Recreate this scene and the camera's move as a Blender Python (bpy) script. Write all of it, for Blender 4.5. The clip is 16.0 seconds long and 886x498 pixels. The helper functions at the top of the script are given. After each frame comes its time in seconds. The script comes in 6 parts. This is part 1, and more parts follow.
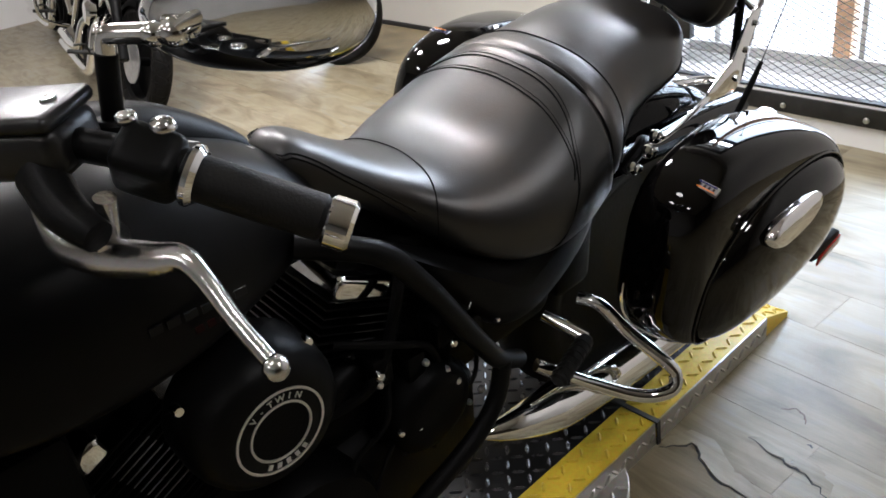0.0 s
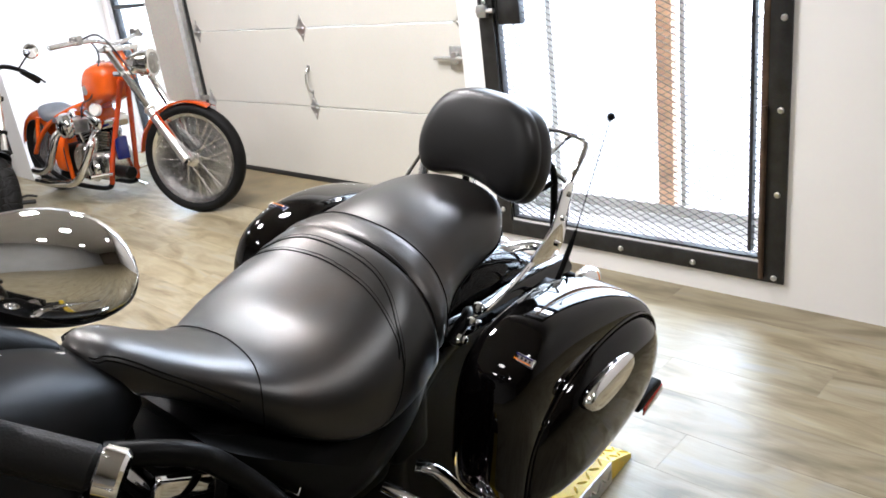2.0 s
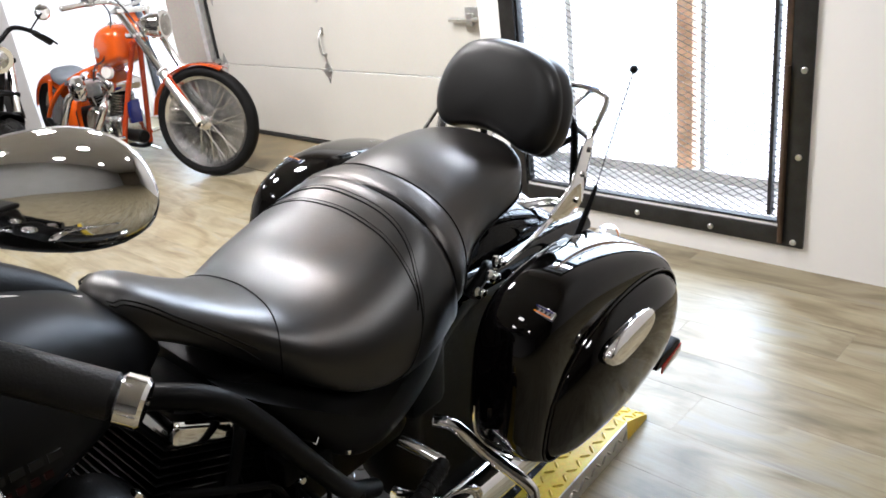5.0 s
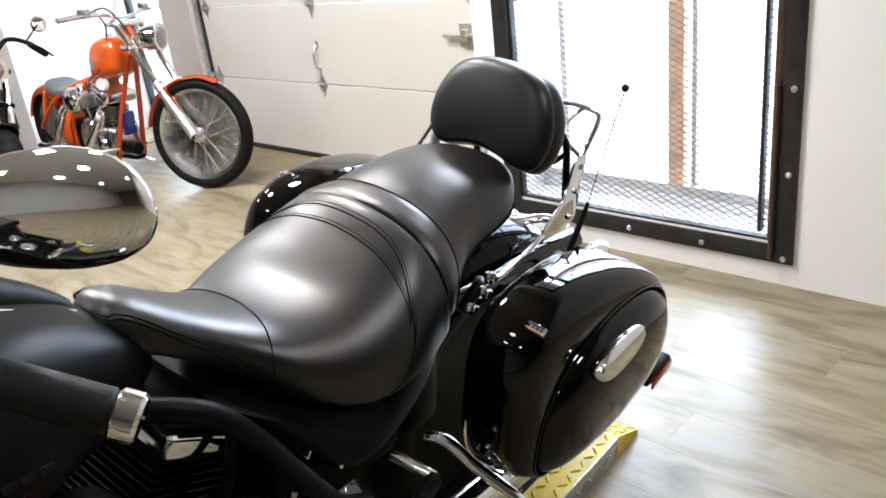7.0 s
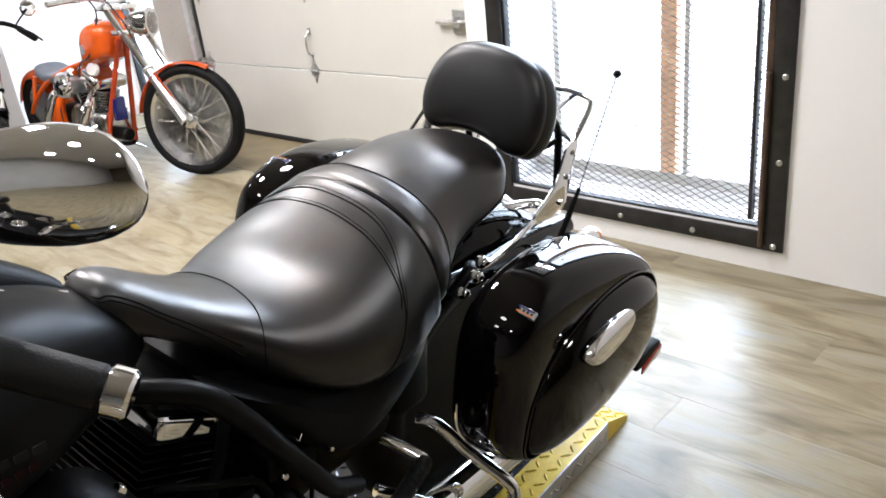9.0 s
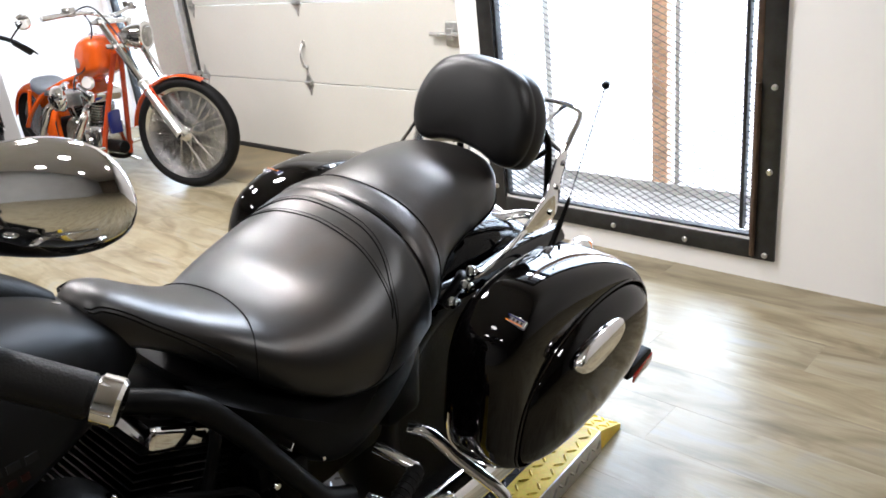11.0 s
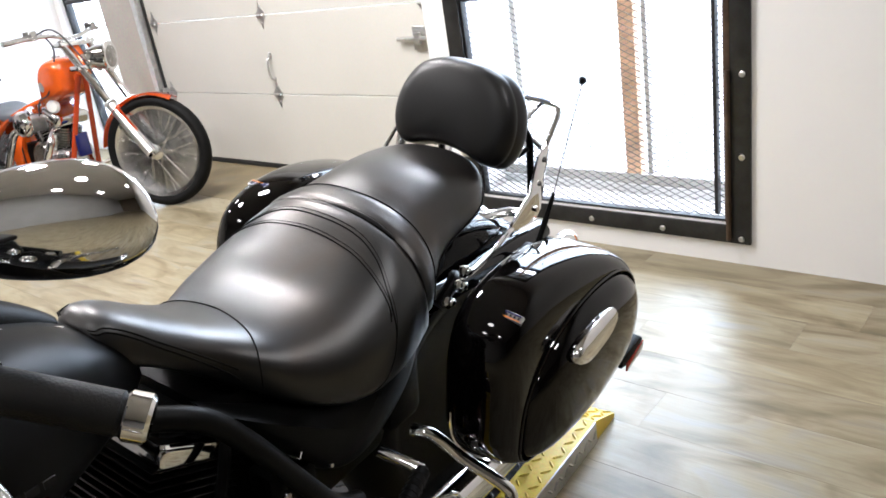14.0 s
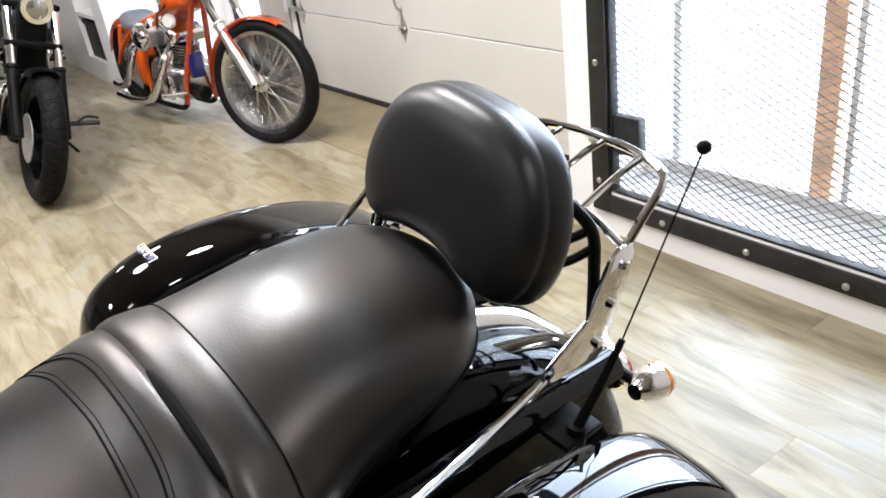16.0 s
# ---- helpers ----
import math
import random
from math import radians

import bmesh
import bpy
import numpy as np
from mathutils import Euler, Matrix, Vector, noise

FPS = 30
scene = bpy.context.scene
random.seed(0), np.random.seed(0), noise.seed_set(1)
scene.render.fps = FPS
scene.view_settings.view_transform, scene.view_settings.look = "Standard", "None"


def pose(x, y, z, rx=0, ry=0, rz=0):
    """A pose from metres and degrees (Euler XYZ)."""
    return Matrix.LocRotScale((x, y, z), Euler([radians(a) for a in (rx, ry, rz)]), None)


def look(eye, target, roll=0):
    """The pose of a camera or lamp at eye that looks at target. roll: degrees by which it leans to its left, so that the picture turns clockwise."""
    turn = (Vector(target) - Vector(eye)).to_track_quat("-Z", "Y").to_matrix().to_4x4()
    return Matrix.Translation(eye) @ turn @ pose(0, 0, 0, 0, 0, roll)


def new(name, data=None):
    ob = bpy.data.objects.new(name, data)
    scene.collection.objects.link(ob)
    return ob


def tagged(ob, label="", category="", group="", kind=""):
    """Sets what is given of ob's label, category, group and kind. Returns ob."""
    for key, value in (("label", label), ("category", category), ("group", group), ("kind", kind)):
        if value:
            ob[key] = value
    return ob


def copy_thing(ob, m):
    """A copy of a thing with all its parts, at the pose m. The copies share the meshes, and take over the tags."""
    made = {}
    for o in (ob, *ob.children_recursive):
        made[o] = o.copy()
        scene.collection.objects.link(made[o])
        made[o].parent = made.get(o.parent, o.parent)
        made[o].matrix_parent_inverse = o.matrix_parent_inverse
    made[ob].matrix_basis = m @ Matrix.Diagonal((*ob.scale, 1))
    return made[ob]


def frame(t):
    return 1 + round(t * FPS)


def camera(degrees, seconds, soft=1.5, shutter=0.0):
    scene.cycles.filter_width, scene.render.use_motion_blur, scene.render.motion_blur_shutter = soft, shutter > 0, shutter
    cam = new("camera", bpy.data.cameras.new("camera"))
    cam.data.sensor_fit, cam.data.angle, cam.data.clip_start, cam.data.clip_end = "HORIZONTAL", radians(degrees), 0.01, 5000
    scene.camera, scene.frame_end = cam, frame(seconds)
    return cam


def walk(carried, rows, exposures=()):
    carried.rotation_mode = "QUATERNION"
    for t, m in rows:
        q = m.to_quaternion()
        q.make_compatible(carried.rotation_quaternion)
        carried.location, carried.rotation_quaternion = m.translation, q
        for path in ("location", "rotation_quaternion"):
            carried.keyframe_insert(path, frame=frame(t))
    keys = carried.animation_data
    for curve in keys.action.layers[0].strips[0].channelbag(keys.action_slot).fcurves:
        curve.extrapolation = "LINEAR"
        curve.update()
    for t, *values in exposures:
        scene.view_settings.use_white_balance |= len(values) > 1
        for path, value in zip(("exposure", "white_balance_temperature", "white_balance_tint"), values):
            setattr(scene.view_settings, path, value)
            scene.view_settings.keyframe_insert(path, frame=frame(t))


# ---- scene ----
cam = camera(58.6, 16.0, soft=1.7)
PATH = [
    (0, (3.926, -2.664, 1.258), (2.472, -1.686, 0.296), -9.6),
    (0.3, (3.940, -2.660, 1.272), (2.502, -1.625, 0.345), -9.4),
    (0.5, (3.941, -2.639, 1.281), (2.515, -1.555, 0.393), -8.8),
    (0.7, (3.954, -2.630, 1.300), (2.560, -1.458, 0.475), -7.5),
    (1, (3.978, -2.615, 1.326), (2.607, -1.37, 0.57), -6.3),
    (1.2, (3.987, -2.609, 1.334), (2.615, -1.348, 0.607), -7.3),
    (1.5, (3.996, -2.598, 1.337), (2.647, -1.307, 0.62), -7.5),
    (2, (3.997, -2.595, 1.341), (2.668, -1.283, 0.625), -7.4),
    (2.5, (4.001, -2.598, 1.33), (2.667, -1.291, 0.614), -8.1),
    (3, (3.999, -2.602, 1.326), (2.666, -1.292, 0.616), -8.0),
    (3.5, (3.995, -2.6, 1.333), (2.677, -1.283, 0.605), -7.4),
    (4, (3.987, -2.601, 1.316), (2.664, -1.308, 0.555), -7.6),
    (6.5, (3.977, -2.604, 1.302), (2.633, -1.348, 0.516), -7.3),
    (7, (3.987, -2.608, 1.314), (2.657, -1.317, 0.562), -6.8),
    (7.5, (3.994, -2.601, 1.318), (2.685, -1.29, 0.565), -6.8),
    (8, (3.998, -2.608, 1.313), (2.686, -1.307, 0.548), -6.9),
    (8.5, (3.991, -2.611, 1.308), (2.681, -1.318, 0.526), -6.4),
    (11, (4.008, -2.614, 1.311), (2.699, -1.304, 0.555), -6.6),
    (11.5, (4.012, -2.613, 1.308), (2.708, -1.296, 0.557), -6.5),
    (12, (4.014, -2.608, 1.306), (2.719, -1.281, 0.555), -6.5),
    (12.5, (4.02, -2.606, 1.311), (2.731, -1.277, 0.555), -6.9),
    (13, (4.024, -2.612, 1.312), (2.714, -1.293, 0.572), -8.2),
    (13.5, (3.997, -2.649, 1.315), (2.704, -1.332, 0.545), -10.2),
    (13.7, (3.993, -2.656, 1.322), (2.712, -1.296, 0.609), -10.8),
    (14, (3.994, -2.646, 1.317), (2.733, -1.29, 0.561), -9.3),
    (14.2, (3.971, -2.585, 1.312), (2.665, -1.290, 0.527), -8.9),
    (14.5, (3.94, -2.479, 1.298), (2.475, -1.347, 0.54), -4.0),
    (14.7, (3.929, -2.424, 1.302), (2.446, -1.350, 0.497), -1.6),
    (15, (3.889, -2.341, 1.296), (2.417, -1.295, 0.437), -5.1),
    (15.2, (3.819, -2.276, 1.287), (2.347, -1.237, 0.420), -5.3),
    (15.5, (3.716, -2.158, 1.304), (2.198, -1.128, 0.509), -5.7),
    (15.7, (3.675, -2.079, 1.306), (2.206, -1.012, 0.468), -8.0),
    (16, (3.649, -1.907, 1.295), (2.146, -0.932, 0.406), -7.8),
]
walk(cam, [(t, look(eye, target, roll)) for t, eye, target, roll in PATH],
     [(0, -0.36, 5680, 12), (1.2, -0.08, 5680, 12), (14.2, -0.08, 5680, 12), (15.4, -0.08, 5680, 12), (16, -0.08, 5680, 12)])

# ---------------------------------------------------------------- light
world = bpy.data.worlds.new("world")
scene.world = world
world.use_nodes = True
wn = world.node_tree.nodes
sky = wn.new("ShaderNodeTexSky")
sky.sky_type, sky.sun_disc = "NISHITA", False
sky.sun_elevation, sky.sun_rotation = radians(46), radians(111)
world.node_tree.links.new(sky.outputs[0], wn["Background"].inputs[0])
wn["Background"].inputs[1].default_value = 0.12


def area(name, m, sx, sy, power, colour=(1, 1, 1), shape="RECTANGLE"):
    d = bpy.data.lights.new(name, "AREA")
    d.shape, d.size, d.size_y, d.energy, d.color = shape, sx, sy, power, colour
    ob = new(name, d)
    ob.matrix_world = m
    return ob


sun = new("sun", bpy.data.lights.new("sun", "SUN"))
sun.data.energy, sun.data.angle, sun.data.color = 3.0, radians(0.5), (1, 0.95, 0.88)
sun.matrix_world = look((0, 0, 10), (-9.0, 3.5, 0))

# ---------------------------------------------------------------- materials


def ramp_node(nt, src, stops):
    r = nt.nodes.new("ShaderNodeValToRGB")
    while len(r.color_ramp.elements) < len(stops):
        r.color_ramp.elements.new(0.5)
    for e, (p, c) in zip(r.color_ramp.elements, stops):
        e.position, e.color = p, (*c, 1)
    nt.links.new(src, r.inputs[0])
    return r


def mat(name, colour, rough=0.5, metal=0.0, vary=0.12, scale=6.0, bump=0.0, bump_scale=120.0, coat=0.0, fine=0.06, rough_vary=0.08, spec=0.5):
    """A surface with two scales of colour and gloss variation and a fine relief."""
    m = bpy.data.materials.new(name)
    m.use_nodes = True
    nt = m.node_tree
    b = nt.nodes["Principled BSDF"]
    b.inputs["Metallic"].default_value = metal
    b.inputs["Coat Weight"].default_value = coat
    b.inputs["Coat Roughness"].default_value = 0.03
    b.inputs["Specular IOR Level"].default_value = spec
    tc = nt.nodes.new("ShaderNodeTexCoord")
    big = nt.nodes.new("ShaderNodeTexNoise")
    big.inputs["Scale"].default_value, big.inputs["Detail"].default_value = scale, 4
    small = nt.nodes.new("ShaderNodeTexNoise")
    small.inputs["Scale"].default_value, small.inputs["Detail"].default_value = bump_scale, 3
    for n in (big, small):
        nt.links.new(tc.outputs["Object"], n.inputs["Vector"])
    lo = tuple(max(0, c * (1 - vary)) for c in colour)
    hi = tuple(min(1, c * (1 + vary)) for c in colour)
    r = ramp_node(nt, big.outputs["Fac"], [(0.3, lo), (0.7, hi)])
    mix = nt.nodes.new("ShaderNodeMix")
    mix.data_type, mix.blend_type = "RGBA", "OVERLAY"
    mix.inputs["Factor"].default_value = fine * 4
    nt.links.new(r.outputs[0], mix.inputs["A"])
    nt.links.new(small.outputs["Color"], mix.inputs["B"])
    nt.links.new(mix.outputs["Result"], b.inputs["Base Color"])
    mr = nt.nodes.new("ShaderNodeMapRange")
    mr.inputs["To Min"].default_value, mr.inputs["To Max"].default_value = max(0.02, rough - rough_vary), min(1, rough + rough_vary)
    nt.links.new(big.outputs["Fac"], mr.inputs["Value"])
    nt.links.new(mr.outputs[0], b.inputs["Roughness"])
    if bump:
        bp = nt.nodes.new("ShaderNodeBump")
        bp.inputs["Strength"].default_value, bp.inputs["Distance"].default_value = bump, 0.002
        nt.links.new(small.outputs["Fac"], bp.inputs["Height"])
        nt.links.new(bp.outputs[0], b.inputs["Normal"])
    return m


M_WALL = mat("painted_wall", (0.82, 0.815, 0.81), 0.6, vary=0.03, scale=1.5, bump=0.15, bump_scale=60, fine=0.02)
M_CEIL = mat("ceiling_paint", (0.48, 0.465, 0.44), 0.8, vary=0.04, scale=1.0)
M_STRIP = mat("brown_floor_strip", (0.205, 0.165, 0.095), 0.42, vary=0.22, scale=7, bump=0.08, bump_scale=90, spec=0.4)
M_JAMB_SHADE = mat("beige_shade_tone", (0.40, 0.37, 0.32), 0.6, vary=0.06, scale=3, bump=0.1, bump_scale=80)
M_DARKWALL = mat("dark_wall_paint", (0.12, 0.095, 0.065), 0.7, vary=0.1, scale=1.5)
M_REARWALL = mat("grey_wall_paint", (0.28, 0.27, 0.255), 0.7, vary=0.05, scale=1.5)
M_DOOR = mat("garage_door_paint", (0.56, 0.55, 0.505), 0.45, vary=0.03, scale=2, bump=0.1, bump_scale=90, fine=0.02)
M_SEAL = mat("rubber_seal", (0.012, 0.012, 0.012), 0.6)
M_STEEL = mat("galvanised_steel", (0.55, 0.55, 0.54), 0.35, 0.9, vary=0.15, scale=30)
M_IRON = mat("dark_iron", (0.036, 0.036, 0.037), 0.45, 0.6, vary=0.3, scale=14, bump=0.2)
M_RUST = mat("rusty_iron", (0.085, 0.055, 0.036), 0.6, 0.5, vary=0.35, scale=20, bump=0.3)
M_MESH = mat("mesh_steel", (0.065, 0.064, 0.062), 0.65, 0.0, vary=0.2, scale=20)
M_LEATHER = mat("black_leather", (0.003, 0.0025, 0.0022), 0.3, vary=0.3, scale=14, bump=0.11, bump_scale=380, rough_vary=0.12, spec=0.8)
M_VINYL = mat("black_vinyl", (0.005, 0.005, 0.0053), 0.38, vary=0.2, scale=9, bump=0.06, bump_scale=500, rough_vary=0.05, spec=0.42)
M_GLOSS = mat("gloss_black_paint", (0.0012, 0.001, 0.001), 0.035, vary=0.15, rough_vary=0.015, fine=0.02, spec=0.36)
M_SATIN = mat("satin_black_metal", (0.0035, 0.0035, 0.0035), 0.42, 0.0, vary=0.25, scale=14, bump=0.15, bump_scale=300, spec=0.09)
M_CAST = mat("black_cast_cover", (0.006, 0.006, 0.0062), 0.33, vary=0.25, scale=18, bump=0.12, bump_scale=320, spec=0.45)
M_ENGINE = mat("dark_engine_metal", (0.0016, 0.0016, 0.0017), 0.45, 0.0, vary=0.3, scale=18, bump=0.25, bump_scale=260, spec=0.06)
M_RUBBER = mat("tyre_rubber", (0.006, 0.006, 0.006), 0.62, vary=0.3, scale=20, bump=0.35, bump_scale=200, spec=0.12)
M_GRIP = mat("grip_rubber", (0.005, 0.0048, 0.0045), 0.5, vary=0.25, scale=25, bump=0.3, bump_scale=400, spec=0.2)
M_CHROME = mat("chrome", (0.86, 0.86, 0.86), 0.05, 1.0, vary=0.03, scale=12, rough_vary=0.025, fine=0.01)
M_ALU = mat("brushed_aluminium", (0.60, 0.59, 0.58), 0.21, 1.0, vary=0.06, scale=20, bump=0.12, bump_scale=300)
M_RIM = mat("polished_rim", (0.74, 0.74, 0.74), 0.24, 1.0, vary=0.08, scale=20)
M_SATINALU = mat("satin_aluminium", (0.78, 0.78, 0.77), 0.36, 1.0, vary=0.05, scale=20)
M_ORANGE = mat("orange_paint", (0.62, 0.092, 0.005), 0.2, vary=0.08, coat=0.8, scale=8, fine=0.03)
M_REDTUBE = mat("red_orange_paint", (0.45, 0.05, 0.01), 0.25, vary=0.1, coat=0.6)
M_REDLENS = mat("red_lens", (0.30, 0.012, 0.008), 0.12, vary=0.15, coat=0.6)
M_AMBER = mat("amber_lens", (0.75, 0.22, 0.02), 0.12, vary=0.1, coat=0.6)
M_CLEAR = mat("clear_lens", (0.72, 0.70, 0.66), 0.10, vary=0.06, coat=0.8)
M_BLUE = mat("blue_paint", (0.012, 0.016, 0.10), 0.2, vary=0.15, coat=0.8)
M_GREY_SEAT = mat("grey_leather", (0.09, 0.10, 0.115), 0.42, vary=0.2, scale=16, bump=0.2)
M_YELLOW = mat("yellow_safety_paint", (0.60, 0.43, 0.02), 0.38, vary=0.16, scale=10, bump=0.1)
M_LUG = mat("worn_tread_lug", (0.06, 0.06, 0.063), 0.28, 0.6, vary=0.4, scale=30)
M_BLACKPLATE = mat("black_tread_paint", (0.007, 0.007, 0.0075), 0.4, vary=0.3, scale=12, spec=0.2)
M_PLATE = mat("aluminium_tread_plate", (0.60, 0.59, 0.57), 0.32, 0.9, vary=0.12, scale=12)
M_CONCRETE = mat("concrete_slab", (0.55, 0.53, 0.50), 0.85, vary=0.12, scale=2, bump=0.2)
M_WOODPOST = mat("timber_post", (0.78, 0.50, 0.32), 0.7, vary=0.2, scale=12, bump=0.3)
M_WHITEFAR = mat("white_siding", (0.80, 0.80, 0.78), 0.7, vary=0.04, scale=1)
M_PRINT = mat("silver_print", (0.65, 0.64, 0.60), 0.35, 0.6)
M_DECAL = mat("dark_grey_decal", (0.008, 0.008, 0.0085), 0.4, spec=0.12)
M_REDDECAL = mat("dark_red_decal", (0.012, 0.002, 0.002), 0.4, spec=0.08)
M_LAMPGLASS = mat("headlamp_reflector", (0.30, 0.29, 0.27), 0.25, 0.7, vary=0.35, scale=24, coat=0.8)
M_HOSE = mat("black_hose_rubber", (0.003, 0.003, 0.003), 0.6, spec=0.08)
M_EMBLEM = mat("emblem_silver", (0.32, 0.32, 0.33), 0.3, 0.8, vary=0.1)
M_FINEDGE = mat("machined_fin_edge", (0.10, 0.10, 0.10), 0.45, 0.5, vary=0.4, scale=30)
M_TANK = mat("satin_black_tank_paint", (0.003, 0.003, 0.0031), 0.34, vary=0.15, scale=5, rough_vary=0.04, spec=0.09)
M_SPLIT = mat("seam_thread", (0.006, 0.006, 0.006), 0.8, spec=0.1)


def creased(m, scale, strength, detail=2, twist=0.2):
    """Adds soft, stretched creases above the fine grain of a hide."""
    nt = m.node_tree
    b = nt.nodes["Principled BSDF"]
    fine = b.inputs["Normal"].links[0].from_node
    tc = nt.nodes.new("ShaderNodeTexCoord")
    mp = nt.nodes.new("ShaderNodeMapping")
    mp.inputs["Scale"].default_value = (1.0, 0.45, 0.6)
    n = nt.nodes.new("ShaderNodeTexNoise")
    n.inputs["Scale"].default_value, n.inputs["Detail"].default_value, n.inputs["Distortion"].default_value = scale, detail, twist
    nt.links.new(tc.outputs["Object"], mp.inputs["Vector"])
    nt.links.new(mp.outputs[0], n.inputs["Vector"])
    bp = nt.nodes.new("ShaderNodeBump")
    bp.inputs["Strength"].default_value, bp.inputs["Distance"].default_value = strength, 0.006
    nt.links.new(n.outputs["Fac"], bp.inputs["Height"])
    nt.links.new(bp.outputs[0], fine.inputs["Normal"])


def worn(m, rough):
    """Rubbed patches on a hide: cloudy differences of gloss and of the tint of its sheen, from warm brown to cool grey."""
    nt = m.node_tree
    b = nt.nodes["Principled BSDF"]
    tc = nt.nodes.new("ShaderNodeTexCoord")
    n = nt.nodes.new("ShaderNodeTexNoise")
    n.inputs["Scale"].default_value, n.inputs["Detail"].default_value, n.inputs["Distortion"].default_value = 9.0, 1, 0.0
    n.inputs["Roughness"].default_value = 0.5
    nt.links.new(tc.outputs["Object"], n.inputs["Vector"])
    r = ramp_node(nt, n.outputs["Fac"], [(0.36, (rough[0],) * 3), (0.50, (rough[1],) * 3), (0.66, (rough[2],) * 3)])
    nt.links.new(r.outputs[0], b.inputs["Roughness"])
    n2 = nt.nodes.new("ShaderNodeTexNoise")
    n2.inputs["Scale"].default_value, n2.inputs["Detail"].default_value = 5.0, 4
    nt.links.new(tc.outputs["Object"], n2.inputs["Vector"])
    t = ramp_node(nt, n2.outputs["Fac"], [(0.36, (1.0, 0.89, 0.80)), (0.48, (0.98, 0.97, 0.96)), (0.60, (0.92, 0.97, 1.0))])
    nt.links.new(t.outputs[0], b.inputs["Specular Tint"])


creased(M_LEATHER, 16, 0.05)
worn(M_LEATHER, (0.36, 0.385, 0.41))
creased(M_VINYL, 11, 0.07)


def tread_material():
    """Tyre rubber with angled rain grooves cut into the tread."""
    m = mat("tyre_tread_rubber", (0.005, 0.0047, 0.0044), 0.6, vary=0.3, scale=20, bump=0.3, bump_scale=200, spec=0.1)
    nt = m.node_tree
    b = nt.nodes["Principled BSDF"]
    tc = nt.nodes.new("ShaderNodeTexCoord")
    vo = nt.nodes.new("ShaderNodeTexVoronoi")
    vo.feature = "DISTANCE_TO_EDGE"
    vo.inputs["Scale"].default_value = 22
    mp = nt.nodes.new("ShaderNodeMapping")
    mp.inputs["Scale"].default_value = (1.0, 1.0, 0.55)
    nt.links.new(tc.outputs["Object"], mp.inputs["Vector"])
    nt.links.new(mp.outputs[0], vo.inputs["Vector"])
    cut = ramp_node(nt, vo.outputs["Distance"], [(0.03, (0, 0, 0)), (0.10, (1, 1, 1))])
    bp = nt.nodes.new("ShaderNodeBump")
    bp.inputs["Strength"].default_value, bp.inputs["Distance"].default_value = 0.9, 0.004
    nt.links.new(cut.outputs[0], bp.inputs["Height"])
    nt.links.new(bp.outputs[0], b.inputs["Normal"])
    return m


M_TREAD = tread_material()


